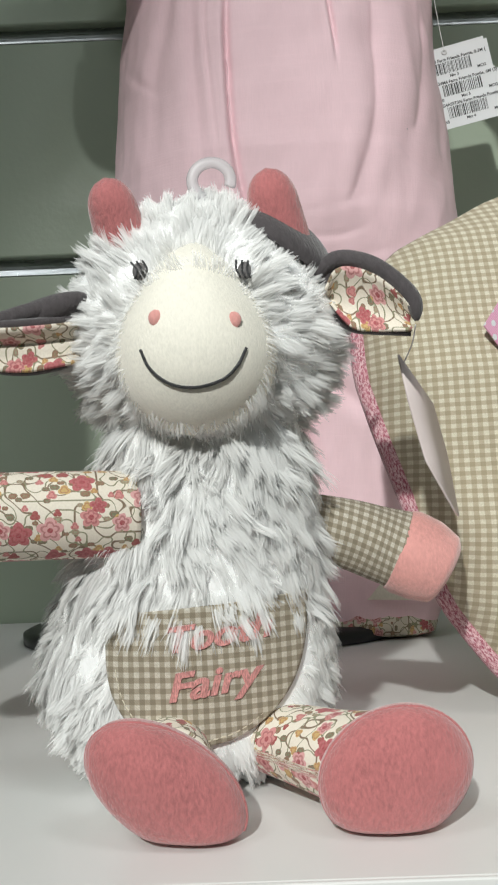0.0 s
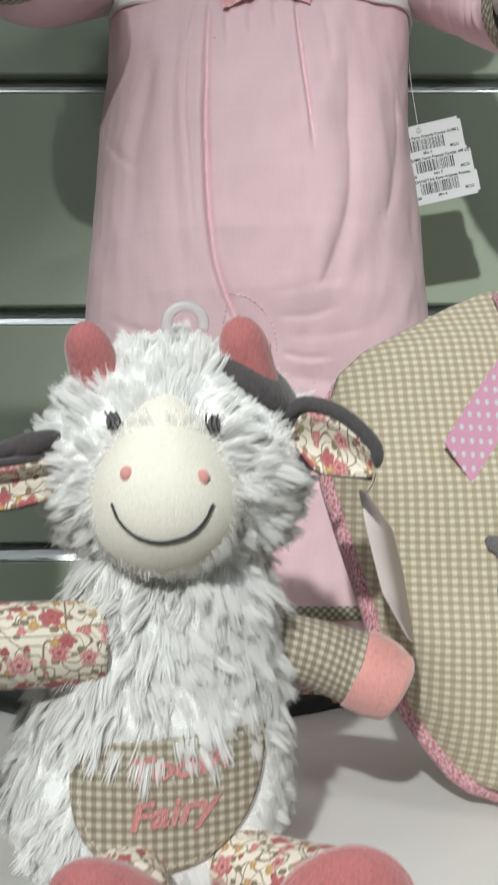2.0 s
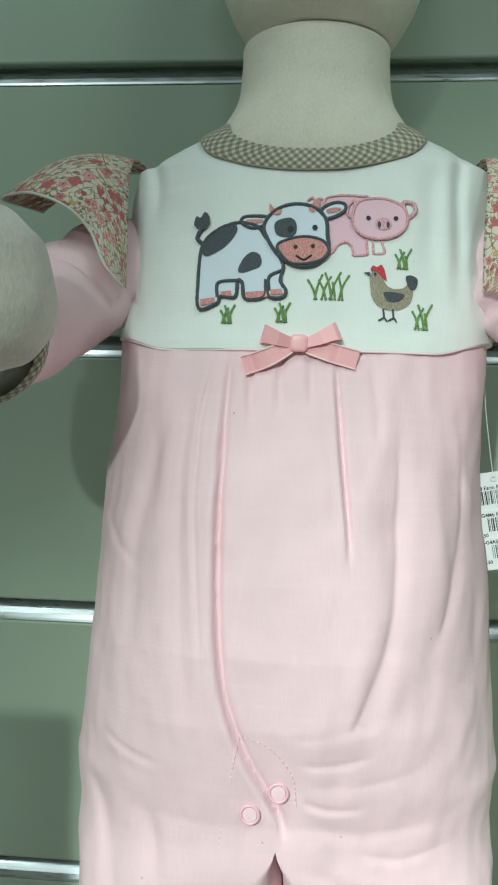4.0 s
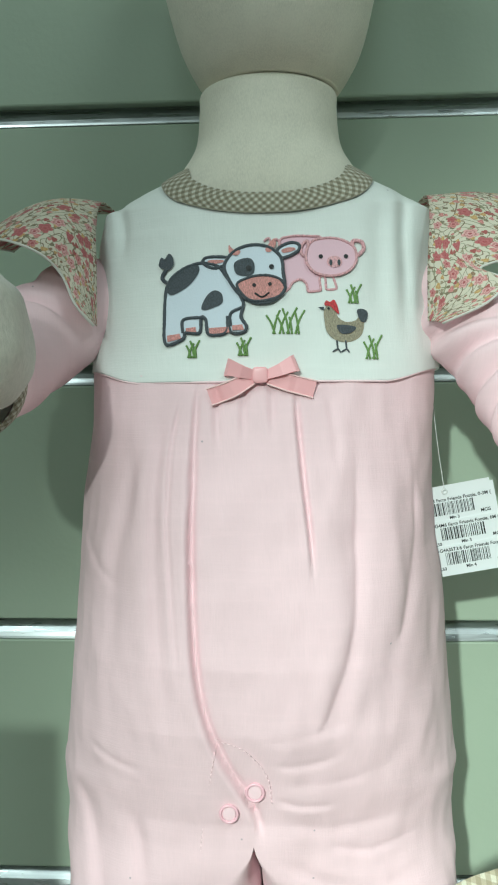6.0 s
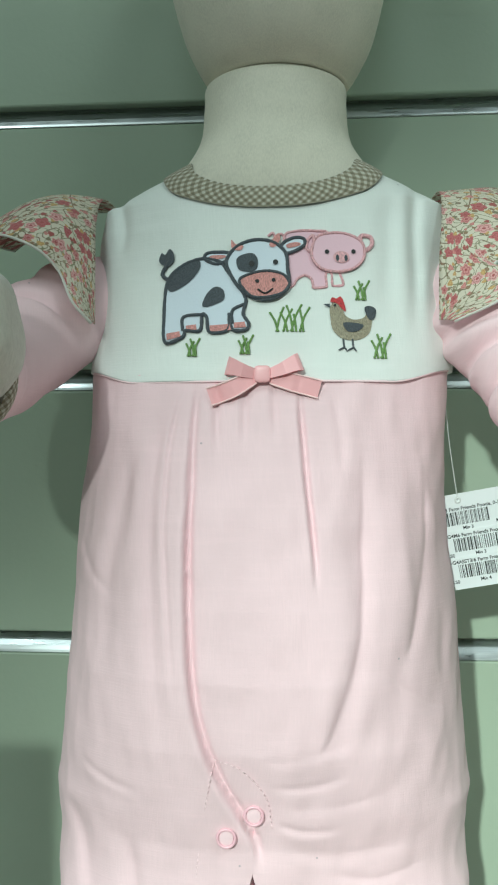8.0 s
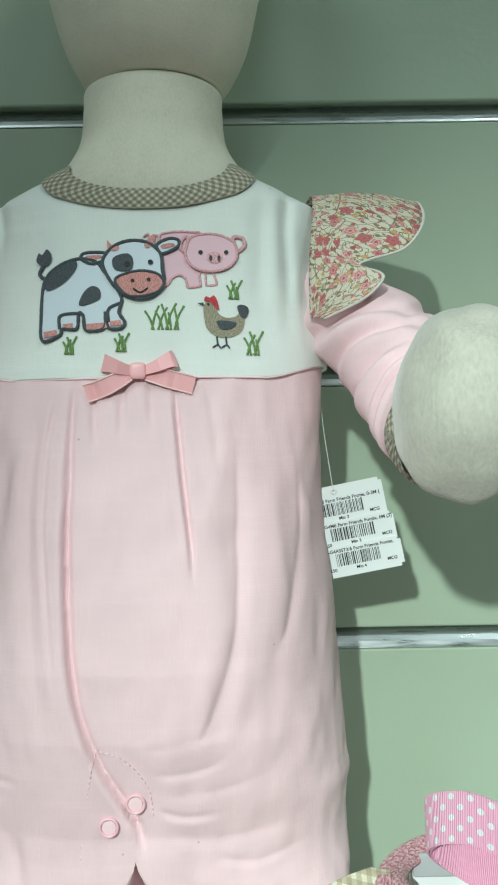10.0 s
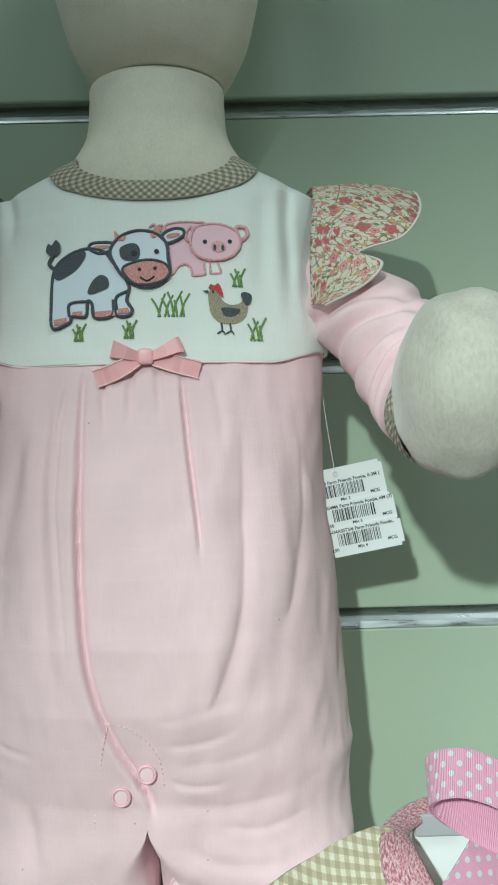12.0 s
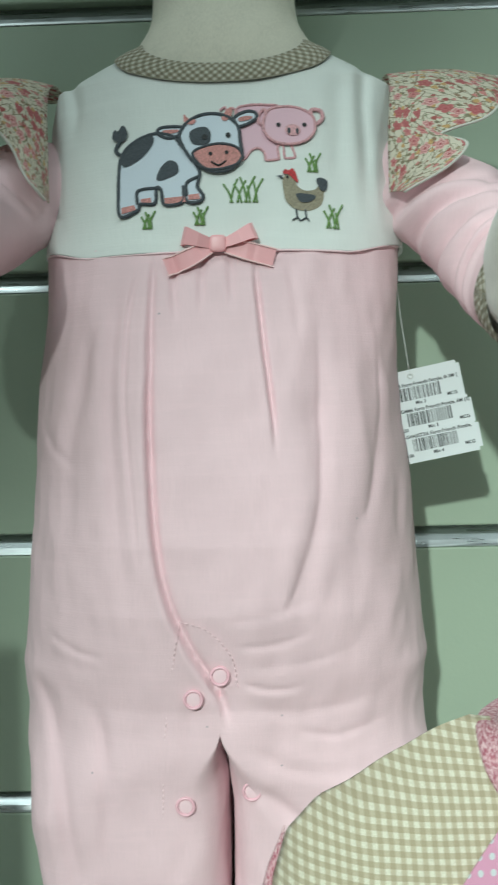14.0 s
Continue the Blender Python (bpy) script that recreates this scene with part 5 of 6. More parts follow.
# ---------- plush cow ----------
toy = thing("plush_cow", "shaggy white plush cow with rose horns sitting on the shelf", "plush toy", at=(-0.04, -0.295, SHELF))
HEAD_C, HEAD_R = np.array((-0.0365, -0.302, 0.2555)), np.array((0.0392, 0.0345, 0.0350))
BODY = curve([
    # height, centre x, centre y, half width, half depth
    (0.1275, -0.0430, -0.292, 0.016, 0.014), (0.1315, -0.0440, -0.292, 0.030, 0.026), (0.141, -0.0450, -0.292, 0.0390, 0.0308), (0.155, -0.0452, -0.2925, 0.0422, 0.0318), (0.170, -0.0437, -0.293, 0.0400, 0.0312),
    (0.186, -0.0412, -0.294, 0.0365, 0.0300), (0.200, -0.0388, -0.296, 0.0328, 0.0282), (0.213, -0.0372, -0.298, 0.0298, 0.0268), (0.226, -0.0367, -0.300, 0.027, 0.0245),
], 60)
w = np.linspace(0, 2 * np.pi, 64, endpoint=False)
body_pts = np.array([[(cx + a * math.cos(q), cy + b * math.sin(q), z) for q in w] for z, cx, cy, a, b in BODY])
part("trunk", made("trunk", *grid(body_pts, closed_u=True, cap=True)), "under", toy, "white pile under the fur")
head_form = lambda p: p * (1 + np.clip(-p[..., 2:3], -0.6, 1) * np.array([0.13, 0.06, 0.06]))
head_mesh = lump(HEAD_C, HEAD_R, rings=36, sides=56, form=head_form)
part("head", made("head", *head_mesh), "under", toy, "white pile under the fur")
SNOUT_C, SNOUT_R, BRIDGE = np.array((-0.0370, -0.3285, 0.2420)), np.array((0.0208, 0.0205, 0.0208)), 1.38


def snout_form(p):
    """A round muzzle drawn up into a narrowing bridge between the eyes."""
    up = np.clip(p[..., 2], 0, 1)
    q = p.copy()
    q[..., 0] *= 1 - 0.40 * up**1.5
    q[..., 2] = np.where(p[..., 2] > 0, p[..., 2] * BRIDGE, p[..., 2])
    return q


snout = part("snout", made("snout", *lump(SNOUT_C, SNOUT_R, rings=40, sides=56, form=snout_form)), "fleece", toy, "cream fleece snout")


def snout_y(x, z):
    t = (z - SNOUT_C[2]) / SNOUT_R[2]
    t = np.where(t > 0, t / BRIDGE, t)
    k = 1 - ((x - SNOUT_C[0]) / (SNOUT_R[0] * (1 - 0.40 * np.clip(t, 0, 1) ** 1.5))) ** 2 - t**2
    return SNOUT_C[1] - SNOUT_R[1] * np.sqrt(np.clip(k, 0.02, 1)) * 1.01


for x, z in ((-0.0452, 0.2485), (-0.0267, 0.2475)):
    part("cheek_spot", made("cheek_spot", *lump((x, float(snout_y(x, z)) + 0.0004, z), (0.0018, 0.0009, 0.0020), rings=10, sides=14)), "paw", snout, "pink stitched nostril")
sm = curve([(-0.0492, 0.2412), (-0.0470, 0.2365), (-0.0425, 0.2328), (-0.0365, 0.2316), (-0.0300, 0.2332), (-0.0262, 0.2366), (-0.0240, 0.2408)], 60)
part("smile", made("smile", *tube(np.stack([sm[:, 0], snout_y(sm[:, 0], sm[:, 1]) - 0.0002, sm[:, 1]], -1), 0.00066 * (0.8 + 0.2 * np.sin(np.arange(60) * 1.9)) * np.sin(np.linspace(0.45, math.pi - 0.45, 60)) + 0.0001, 0.0004, sides=8)), "t_black", snout, "black embroidered smile")


def head_y(x, z):
    k = 1 - ((x - HEAD_C[0]) / HEAD_R[0]) ** 2 - ((z - HEAD_C[2]) / HEAD_R[2]) ** 2
    return HEAD_C[1] - HEAD_R[1] * np.sqrt(np.clip(k, 0.02, 1))


for ex_, ez_, lean in ((-0.0500, 0.2622, 0.4), (-0.0238, 0.2612, -0.4)):
    eye = part("eye", made("eye", *lump((ex_, float(head_y(ex_, ez_)) - 0.0030, ez_), (0.0017, 0.0008, 0.0023), rings=10, sides=14)), "t_grey", toy, "embroidered black eye half under the fur")
    for k in range(3):
        c = curve([(ex_ - 0.002 + 0.0015 * k, ez_ + 0.0024), (ex_ - 0.0012 + 0.0013 * k + lean * 0.002, ez_), (ex_ - 0.001 + 0.0012 * k, ez_ - 0.0022)], 12)
        part("lash", made("lash", *tube(np.stack([c[:, 0], head_y(c[:, 0], c[:, 1]) - 0.0042, c[:, 1]], -1), 0.00028, sides=6)), "t_black", eye)

# horns, ears, arms, feet
for base_p, tip, r0, r1 in (((-0.0545, -0.3175, 0.2660), (-0.0598, -0.3260, 0.2900), 0.0080, 0.0059), ((-0.0118, -0.3150, 0.2650), (-0.0174, -0.3240, 0.2915), 0.0087, 0.0062)):
    s = np.linspace(0, 1, 30)
    path = np.array(base_p) + (np.array(tip) - np.array(base_p)) * s[:, None]
    rr = (r0 + (r1 - r0) * s) * np.sqrt(np.clip(1 - np.clip((s - 0.7) / 0.3, 0, 0.999) ** 2.2, 0.002, 1))
    skin = tube(path, rr, rr * 0.8, up=(0, 1, 0), sides=24)
    horn = part("horn", made("horn", *skin), "rose", toy, "dusty rose plush horn")
PATCH_C = np.array((0.69, -0.51, 0.515))
PATCH_U = np.array((0.80, 0.40, -0.45)) / 1.0
PATCH_V = np.cross(PATCH_C, PATCH_U)
rr, tt = np.meshgrid(np.linspace(0.02, 1, 14), np.linspace(0, 2 * np.pi, 40, endpoint=False), indexing="ij")
d = PATCH_C + (rr * np.cos(tt) * 0.42)[..., None] * PATCH_U + (rr * np.sin(tt) * 0.25)[..., None] * PATCH_V
d /= np.linalg.norm(d, axis=2, keepdims=True)
patch_pts = HEAD_C + HEAD_R * d * (1.075 - 0.07 * rr**6)[..., None]
part("head_patch", made("head_patch", *grid(patch_pts, closed_u=True)), "grey", toy, "charcoal plush patch")


def folded_ear(top, low, rim_line, back, fold):
    """A soft ear: charcoal outside rolled over its upper rim, floral lining inside."""
    a, b = curve(top, 40), curve(low, 40)
    k = np.linspace(0, 1, 14)[:, None, None]
    lining = a + (b - a) * k
    lining[..., 1] += 0.0035 * np.sin(np.pi * k[..., 0]) + fold * np.exp(-(((k[..., 0] - 0.30) / 0.10) ** 2))
    shell = lining + np.array([0, 0.0022, 0.0004])
    shell = np.concatenate([shell[:1] + np.array([0, -0.001, 0.0014]), shell])
    ear = part("ear", made("ear", *grid(shell)), "grey", toy, "folded charcoal plush ear")
    solid = ear.modifiers.new("thickness", "SOLIDIFY")
    solid.thickness, solid.offset = 0.0018, back
    rim_path = curve(rim_line, 50)
    swell = 0.0024 * np.sqrt(np.clip(1 - np.abs(np.linspace(-1, 1, 50)) ** 6, 0.05, 1))
    part("rim", made("rim", *tube(rim_path, swell, swell, up=(0, 1, 0), sides=14)), "grey", ear)
    lobe = part("ear_lining", made("ear_lining", *grid(lining)), "floral_big", ear, "floral cotton ear lining")
    solid = lobe.modifiers.new("thickness", "SOLIDIFY")
    solid.thickness, solid.offset = 0.0008, 0


folded_ear([(-0.0025, -0.3205, 0.2595), (0.000, -0.3220, 0.2640), (0.004, -0.3230, 0.2645), (0.010, -0.3240, 0.2620), (0.0155, -0.3245, 0.2575), (0.0195, -0.3245, 0.2530)],
    [(-0.001, -0.3180, 0.2560), (0.004, -0.3200, 0.2490), (0.010, -0.3215, 0.2475), (0.015, -0.3225, 0.2472), (0.0195, -0.3235, 0.2470)],
    [(-0.006, -0.3170, 0.2600), (-0.0035, -0.3190, 0.2650), (0.0005, -0.3205, 0.2672), (0.005, -0.3215, 0.2668), (0.0105, -0.3225, 0.2645), (0.016, -0.3232, 0.2600), (0.0200, -0.3235, 0.2550), (0.0208, -0.3230, 0.2495)], 1.0, 0.0)
folded_ear([(-0.066, -0.3230, 0.2530), (-0.074, -0.3290, 0.2512), (-0.081, -0.3330, 0.2500), (-0.090, -0.3360, 0.2490), (-0.100, -0.3370, 0.2465)],
    [(-0.066, -0.3200, 0.2430), (-0.074, -0.3270, 0.2405), (-0.082, -0.3300, 0.2392), (-0.090, -0.3320, 0.2402), (-0.100, -0.3340, 0.2440)],
    [(-0.064, -0.3150, 0.2590), (-0.072, -0.3230, 0.2575), (-0.080, -0.3275, 0.2550), (-0.089, -0.3310, 0.2515), (-0.100, -0.3340, 0.2475)], -1.0, 0.0022)
part("ear_top", made("ear_top", *lump((-0.0795, -0.3235, 0.2545), (0.0150, 0.0050, 0.0040), (0, -20, 0), 18, 28)), "grey", toy, "charcoal plush ear top")
arm_path = curve([(-0.056, -0.314, 0.2015), (-0.075, -0.319, 0.2020), (-0.100, -0.324, 0.2022), (-0.124, -0.328, 0.2020)], 40)
arm = part("arm", made("arm", *tube(arm_path, 0.0117, 0.0117, sides=32)), "floral_big", toy, "floral cotton arm")
part("arm_seam", made("arm_seam", *tube(arm_path + np.array([0, -0.0116, -0.0002]), 0.00025, sides=5)), "t_grey", arm)
part("paw", made("paw", *lump((-0.130, -0.329, 0.202), (0.014, 0.0115, 0.0115))), "paw", arm, "salmon plush paw")
arm_path = curve([(-0.010, -0.284, 0.1955), (0.004, -0.284, 0.1920), (0.014, -0.284, 0.1885), (0.0215, -0.285, 0.1860)], 40)
arm = part("arm", made("arm", *tube(arm_path, np.linspace(0.0098, 0.0122, 40), np.linspace(0.0095, 0.0115, 40), up=(0, 1, 0), sides=32)), "ging", toy, "beige gingham arm")
paw_path = curve([(0.0190, -0.2848, 0.1868), (0.0235, -0.2852, 0.1848), (0.0285, -0.2858, 0.1822), (0.0325, -0.2862, 0.1800), (0.0342, -0.2864, 0.1790)], 30)
paw_r = np.interp(np.linspace(0, 1, 30), [0, 0.12, 0.4, 0.7, 0.88, 0.96, 1], [0.0124, 0.0131, 0.0128, 0.0110, 0.0080, 0.0048, 0.0004])
skin = tube(paw_path, paw_r, paw_r * 0.9, up=(0, 1, 0), sides=36)
paw = part("paw", made("paw", *skin), "paw", arm, "salmon plush paw")


def foot_form(p):
    q = p.copy()
    q[..., 1] = np.where(p[..., 1] < 0, -np.abs(p[..., 1]) ** 0.8 * 0.8, p[..., 1])
    q += 0.03 * wobble(p, 1.6, 2.0)[..., None] * p
    return q


for c, radii, turn in (((-0.0465, -0.3450, 0.1392), (0.0208, 0.0115, 0.0122), (0, 33, 0)), ((0.0070, -0.3425, 0.1397), (0.0186, 0.0110, 0.0150), (0, -24, 0))):
    skin = lump(c, radii, turn, 40, 56, foot_form)
    low = SHELF + 0.0008
    skin[0][:, 2] = np.where(skin[0][:, 2] < low + 0.0025, low + 0.0025 * np.exp((skin[0][:, 2] - low - 0.0025) / 0.0025), skin[0][:, 2])
    foot = part("foot", made("foot", *skin), "rose", toy, "dusty rose plush foot")
    t = np.linspace(0, 2 * np.pi, 70, endpoint=False)
    m3 = np.array(Euler([radians(a) for a in turn]).to_matrix())
    loop = np.stack([np.cos(t) * radii[0] * 0.985, np.full(70, -0.0012), np.sin(t) * radii[2] * 0.985], -1) @ m3.T + np.array(c)
    loop[:, 2] = np.maximum(loop[:, 2], SHELF + 0.0030)
    part("foot_seam", made("foot_seam", *tube(loop, 0.0005, up=(0, 1, 0), sides=6, closed=True)), "rose", foot)
leg_path = curve([(-0.028, -0.306, 0.1400), (-0.016, -0.316, 0.1395), (-0.004, -0.327, 0.1390), (0.004, -0.334, 0.1390)], 30)
part("leg", made("leg", *tube(leg_path, np.linspace(0.0095, 0.0135, 30), np.linspace(0.0085, 0.0125, 30), sides=28)), "floral_big", toy, "short floral cotton leg")
part("leg", made("leg", *tube(curve([(-0.050, -0.305, 0.1400), (-0.048, -0.322, 0.1395), (-0.0465, -0.335, 0.1390)], 20), 0.0105, sides=24)), "floral_big", toy, "short floral cotton leg")


# pocket
def body_front(x, z):
    cx, cy = np.interp(z, BODY[:, 0], BODY[:, 1]), np.interp(z, BODY[:, 0], BODY[:, 2])
    a, b = np.interp(z, BODY[:, 0], BODY[:, 3]), np.interp(z, BODY[:, 0], BODY[:, 4])
    return cy - b * np.sqrt(np.clip(1 - ((x - cx) / a) ** 2, 0.03, 1))


PX, PTOP, PLOW = -0.0372, 0.1775, 0.1418


def pocket_half(z):
    k = np.clip((0.176 - z) / (0.176 - PLOW), 0, 1)
    return 0.0262 * (1 - k**3.0) ** 0.5 + 0.0002


rows = []
for z in np.linspace(PTOP, PLOW, 50):
    h = float(pocket_half(z))
    x = PX - 0.0008 + h * np.linspace(-1, 1, 60) + 0.06 * (z - 0.16)
    rows.append(np.stack([x, body_front(x, z) - 0.0013, np.full(60, z) + 0.07 * (x - PX)], -1))
p = np.array(rows)
pocket = part("pocket", made("pocket", *grid(p, np.stack([p[..., 0], p[..., 2]], -1))), "ging", toy, "beige gingham pocket with pink embroidered words")
solid = pocket.modifiers.new("thickness", "SOLIDIFY")
solid.thickness, solid.offset = 0.0012, 0
edge = np.concatenate([p[12:, 1], p[::-1][:38, -2]])
pieces = []
dd = np.r_[0, np.linalg.norm(np.diff(edge, axis=0), axis=1).cumsum()]
for s in np.arange(0.001, dd[-1] - 0.002, 0.0021):
    seg = np.array([[np.interp(q, dd, edge[:, k]) for k in range(3)] for q in (s, s + 0.0007, s + 0.0014)])
    cen = np.array([PX, seg[1, 1], 0.163])
    seg = seg + (cen - seg) * 0.055 + np.array([0, -0.0010, 0])
    pieces.append(tube(seg, 0.00018, sides=5, up=(0, 1, 0)))
part("pocket_stitching", made("pocket_stitching", *joined(pieces)), "cream_stitch", pocket)
for word, x0, z0, size, tilt in (("Tooth", -0.0485, 0.1660, 0.0088, 6.0), ("Fairy", -0.0478, 0.1537, 0.0096, 7.0)):
    m4 = Matrix.Translation((x0, 0, z0)) @ Euler((0, radians(-tilt), 0)).to_matrix().to_4x4() @ Matrix.Diagonal((1.25, 1, 1, 1))
    ob = writing(word, size, (0, 0, 0), m4, "word", pocket, "t_pink", 0.32, 0.00028, 0.00025)
    base_off = np.array(toy.location)
    for v in ob.data.vertices:
        x, z = v.co.x + base_off[0], v.co.z + base_off[2]
        v.co.y = v.co.y + float(body_front(x, z)) - 0.0022

# hanger loop and swing tag
t = np.linspace(radians(-22), radians(250), 50)
loop = np.stack([-0.0320 + 0.0052 * np.cos(t), np.full(50, -0.3190), 0.2905 + 0.0050 * np.sin(t)], -1)
part("hanging_loop", made("hanging_loop", *tube(loop, 0.0016, 0.0005, up=(0, 1, 0), sides=12)), "plastic", toy, "clear plastic hanging loop")
swing = thing("swing_tag", "thin printed card swing tag hanging from the plush ear", "tag", at=(0.027, -0.305, 0.222))
quad = np.array([[(0.0180, -0.3060, 0.2430), (0.0230, -0.2900, 0.2412)], [(0.0203, -0.3060, 0.2300), (0.0305, -0.2890, 0.2300)], [(0.0245, -0.3050, 0.2130), (0.0340, -0.2885, 0.2150)], [(0.0322, -0.3020, 0.1990), (0.0350, -0.2960, 0.1965)]])
v, f, u = grid(quad)
for a, b in ((0.35, 0.75), (0.5, 0.62)):
    s0, s1 = quad[1] + (quad[2] - quad[1]) * a, quad[1] + (quad[2] - quad[1]) * b
    bar = np.array([[s0[0] * 0.7 + s0[1] * 0.3, s0[0] * 0.3 + s0[1] * 0.7], [s1[0] * 0.7 + s1[1] * 0.3, s1[0] * 0.3 + s1[1] * 0.7]]) + np.array([-0.0009, -0.0006, 0])
    part("print", made("print", *grid(bar), smooth=False), "t_grey", swing)
card = part("card", made("card", v, f, u), plain("pale_pink_card", (0.72, 0.62, 0.60), 0.45), swing)
solid = card.modifiers.new("thickness", "SOLIDIFY")
solid.thickness = 0.0006
part("string", made("string", *tube(curve([(0.0205, -0.3225, 0.2485), (0.0212, -0.312, 0.2450), (0.0208, -0.3000, 0.2415)], 14), 0.0002, sides=5)), "nylon", swing, "white thread")


# fur
def fur(surface, count, length, flow, keep, seed, wide=0.0003, lift=(0.0, 0.14), curl=0.16, clump=0.55, flock=22, blunt=0.3):
    """Shaggy fur grown on a surface: fine flat strands that draw together into overlapping locks."""
    rng = np.random.default_rng(seed)
    v, f, _ = surface
    v = np.asarray(v)
    tri = np.array([q for face in f for q in ((face[0], face[1], face[2]), (face[0], face[2], face[3])) if len(face) == 4])
    a, b, c = v[tri[:, 0]], v[tri[:, 1]], v[tri[:, 2]]
    nrm = np.cross(b - a, c - a)
    area = np.linalg.norm(nrm, axis=1)
    pick = rng.choice(len(tri), count, p=area / area.sum())
    r1, r2 = np.sqrt(rng.random(count)), rng.random(count)
    base = (1 - r1)[:, None] * a[pick] + (r1 * (1 - r2))[:, None] * b[pick] + (r1 * r2)[:, None] * c[pick]
    normal = nrm[pick] / (area[pick][:, None] + 1e-15)
    normal *= np.sign((normal * (base - v.mean(0))).sum(1, keepdims=True))
    ok = keep(base)
    base, normal = base[ok], normal[ok]
    n = len(base)
    # each strand belongs to a lock, which sets its lie; strands of a lock stay together and end together
    heads = rng.choice(n, max(2, n // flock), replace=False)
    own = np.concatenate([((chunk[:, None] - base[heads][None]) ** 2).sum(2).argmin(1) for chunk in np.array_split(base, 1 + n // 400)])
    hb, hn = base[heads], normal[heads]
    comb = flow(hb)
    comb = comb - (comb * hn).sum(1, keepdims=True) * hn
    comb /= np.linalg.norm(comb, axis=1, keepdims=True) + 1e-9
    comb = comb + 0.75 * np.stack([wobble(hb, 110, s + seed) + 0.9 * wobble(hb, 300, s + seed) for s in (1.0, 9.0, 17.0)], -1) + 0.14 * rng.normal(size=(len(heads), 3))
    up_h = rng.uniform(*lift, (len(heads), 1))
    lean = comb[own] + curl * rng.normal(size=(n, 3))
    up = up_h[own] * rng.uniform(0.7, 1.3, (n, 1))
    size = (length(base) * rng.uniform(0.85, 1.12, n) * rng.uniform(0.8, 1.15, len(heads))[own])[:, None]
    root = base - normal * 0.0004
    tip = base + (normal * (0.04 + up) + lean * 0.95) * size
    gather = hb[own] + (hn[own] * (0.04 + up) + comb[own] * 0.95) * size
    tip = tip + (gather - tip) * (clump * rng.uniform(0.6, 1.0, (n, 1)))
    knee = base + (tip - base) * 0.5 + normal * size * (0.10 + 0.35 * up)
    across = np.cross(tip - base, normal + 0.18 * rng.normal(size=(n, 3)))
    across /= np.linalg.norm(across, axis=1, keepdims=True) + 1e-9
    w = wide * rng.uniform(0.6, 1.2, (n, 1))
    verts, uv = np.zeros((n, 4, 2, 3)), np.zeros((n, 4, 2, 2))
    for i, (s, k) in enumerate(((0.0, 0.9), (0.38, 1.0), (0.75, 0.8), (1.0, blunt))):
        p = root * (1 - s) ** 2 + 2 * s * (1 - s) * knee + tip * s * s
        for j in (0, 1):
            verts[:, i, j] = p + across * w * k * (2 * j - 1)
            uv[:, i, j, 0] = j + np.arange(n) * 1.37
            uv[:, i, j, 1] = s * 3
    k = np.arange(n)[:, None] * 8
    faces = np.stack([k + np.array([i * 2, i * 2 + 1, i * 2 + 3, i * 2 + 2]) for i in range(3)], 1).reshape(-1, 4)
    me = bpy.data.meshes.new("fur")
    me.vertices.add(n * 8)
    me.vertices.foreach_set("co", verts.ravel())
    me.loops.add(faces.size)
    me.loops.foreach_set("vertex_index", faces.ravel())
    me.polygons.add(len(faces))
    me.polygons.foreach_set("loop_start", np.arange(len(faces)) * 4)
    me.update(calc_edges=True)
    me.polygons.foreach_set("use_smooth", [True] * len(me.polygons))
    me.uv_layers.new(name="UVMap").data.foreach_set("uv", uv.reshape(-1, 2)[faces.ravel()].ravel())
    return me


SNOUT = np.array((-0.0370, -0.3345, 0.2430))


def head_flow(p):
    d = p - SNOUT
    d[:, 1] *= 0.5
    d[:, 2] = np.where(d[:, 2] > 0.012, d[:, 2] * 0.8, d[:, 2] * 1.0 - 0.006)
    return d


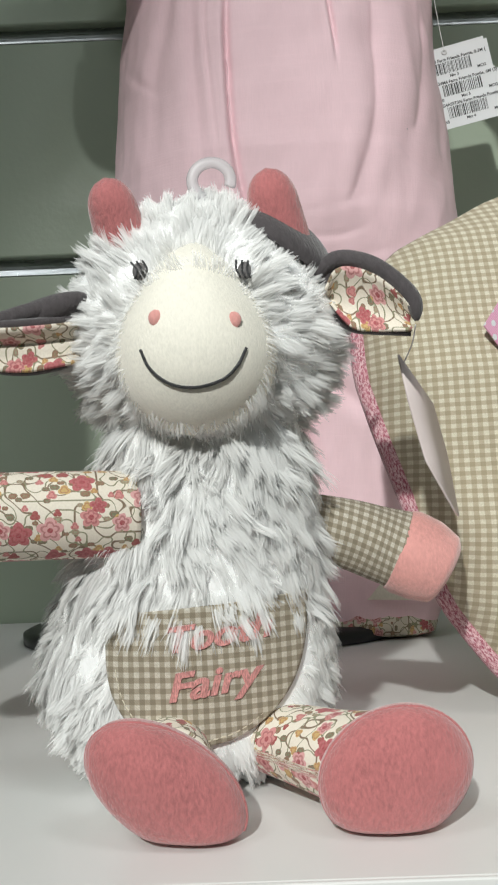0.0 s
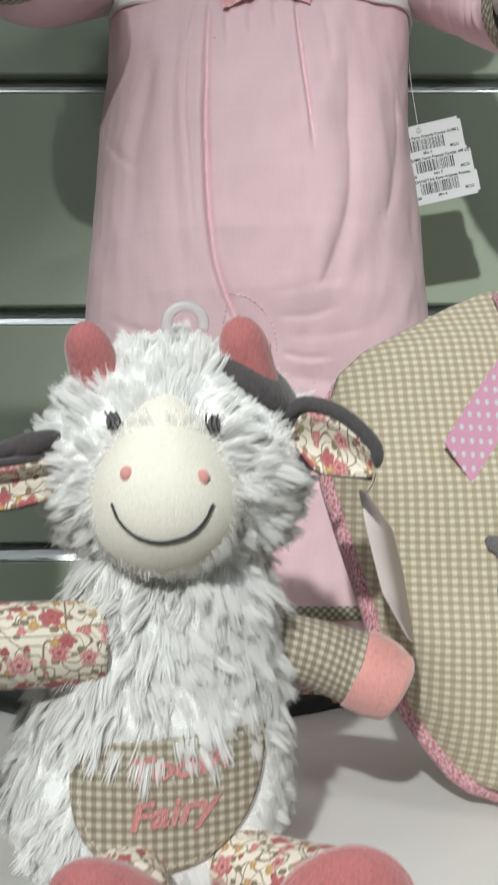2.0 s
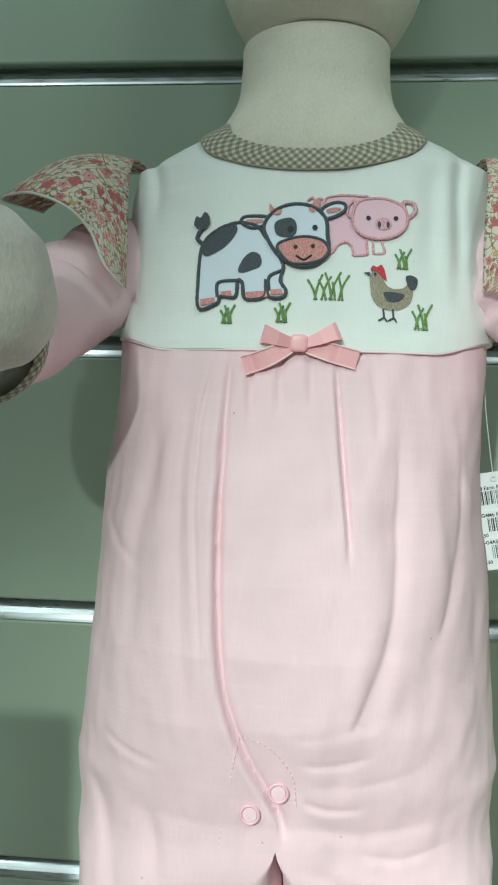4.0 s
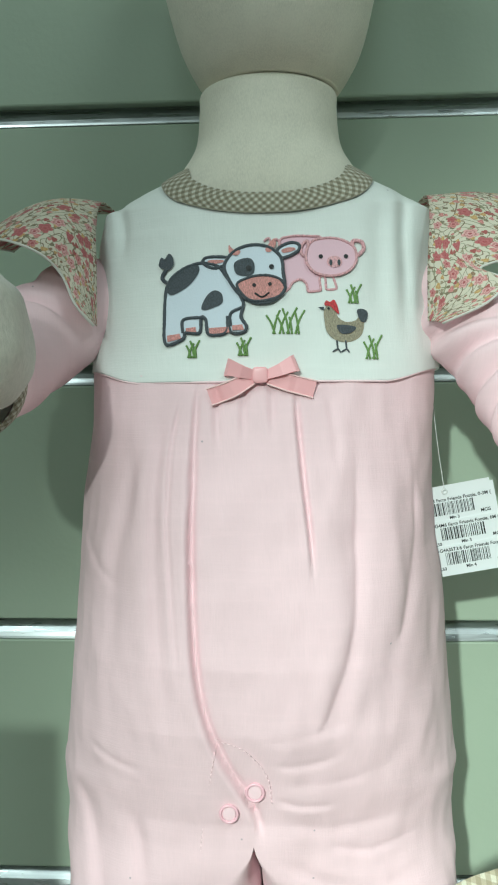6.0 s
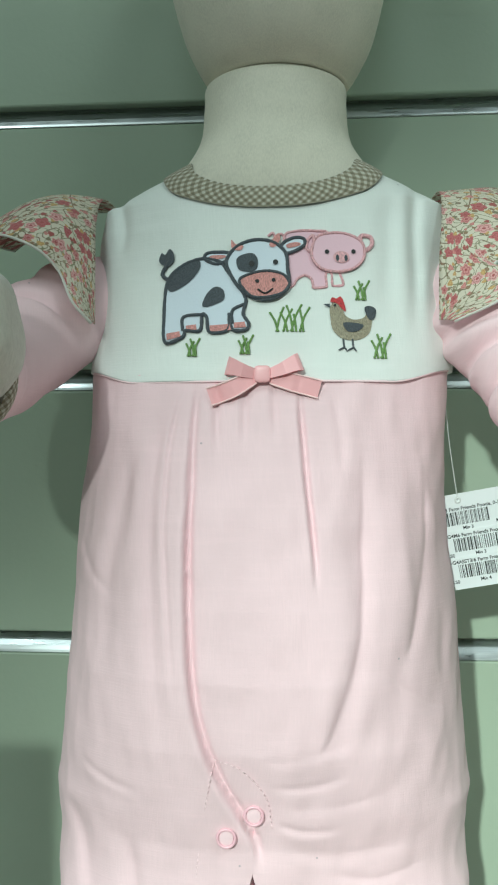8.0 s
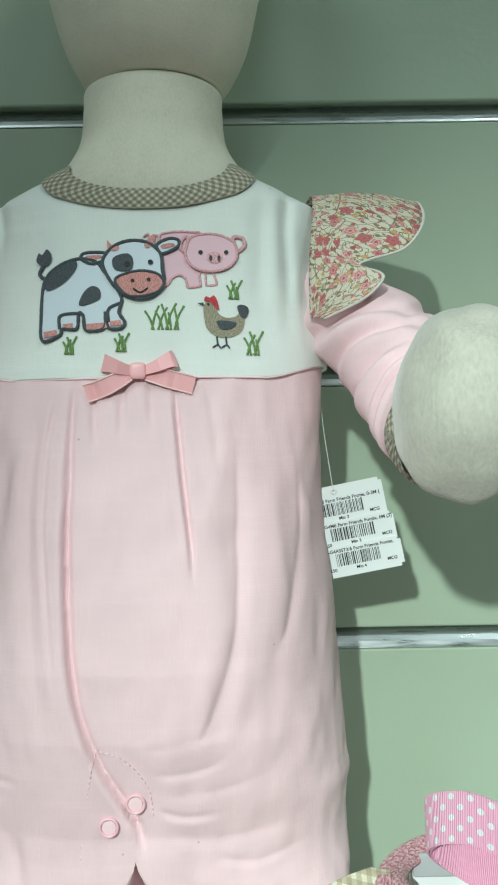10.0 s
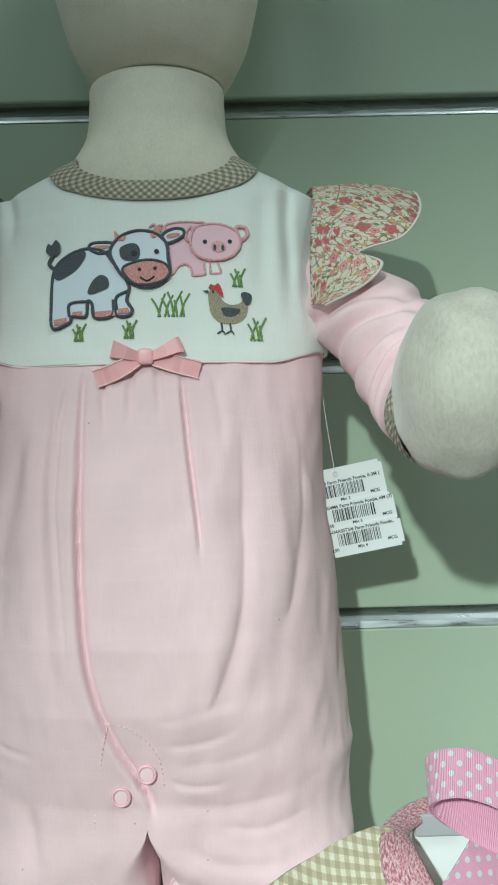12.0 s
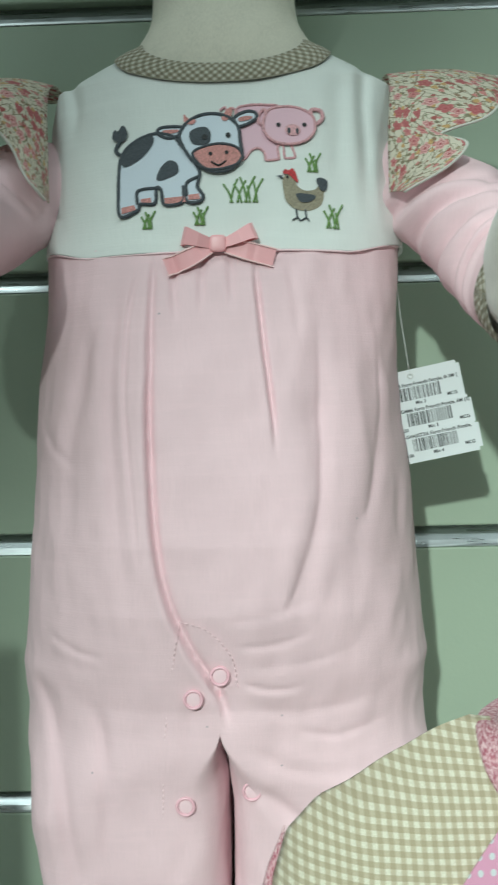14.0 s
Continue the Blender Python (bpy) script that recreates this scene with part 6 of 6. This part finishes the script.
def head_keep(p):
    d = ((p - SNOUT) / np.array([0.0172, 0.02, 0.0175])) ** 2
    eyes = np.minimum(np.hypot(p[:, 0] + 0.0500, p[:, 2] - 0.2622), np.hypot(p[:, 0] + 0.0238, p[:, 2] - 0.2612))
    out = (p - HEAD_C) / HEAD_R
    out /= np.linalg.norm(out, axis=1, keepdims=True)
    grey = ((out - PATCH_C) @ PATCH_U / 0.39) ** 2 + ((out - PATCH_C) @ PATCH_V / 0.22) ** 2 < 1.0
    grey &= out @ PATCH_C > 0.6
    return ~((d[:, 0] + d[:, 2] < 1.0) & (p[:, 1] < -0.30)) & ~((eyes < 0.0026) & (p[:, 1] < -0.3)) & ~grey


def body_flow(p):
    d = np.stack([(p[:, 0] + 0.043) * 0.45, np.zeros(len(p)), np.full(len(p), -0.03)], -1)
    return d


def body_keep(p):
    inside = (np.abs(p[:, 0] - PX) < pocket_half(p[:, 2]) + 0.0002) & (p[:, 2] < 0.1742) & (p[:, 2] > PLOW - 0.0005) & (p[:, 1] < -0.30)
    return ~inside


head_length = lambda p: np.where(p[:, 2] > 0.270, 0.0052, 0.0062)
body_length = lambda p: np.where((p[:, 2] > 0.174) & (p[:, 1] < -0.305), 0.0076, 0.0054)
body_grid = grid(body_pts, closed_u=True)
for name, skin, count, long, flow, keep, seed in (("head", head_mesh, 70000, head_length, head_flow, head_keep, 4), ("body", body_grid, 95000, body_length, body_flow, body_keep, 8)):
    tagged(part(name + "_fur", fur(skin, count, long, flow, keep, seed, 0.00024, (0.02, 0.26), 0.18, 0.6, 26), "fur", toy, "long white shaggy fur"), kind="stuff")


# short fur feathering over the snout's margin
def margin_keep(p):
    d = np.sqrt(((p[:, 0] + 0.0370) / 0.0205) ** 2 + ((p[:, 2] - 0.2420) / 0.0208) ** 2)
    return (d > 0.86) & (p[:, 1] < -0.318) & (p[:, 2] < 0.262)


snout_skin = lump(SNOUT_C, SNOUT_R, rings=30, sides=44, form=snout_form)
tagged(part("snout_fringe", fur(snout_skin, 14000, lambda p: np.full(len(p), 0.0034), head_flow, margin_keep, 31, 0.00016, (0.05, 0.25), 0.3, 0.3, 12), "fur", snout, "short white fur round the snout"), kind="stuff")
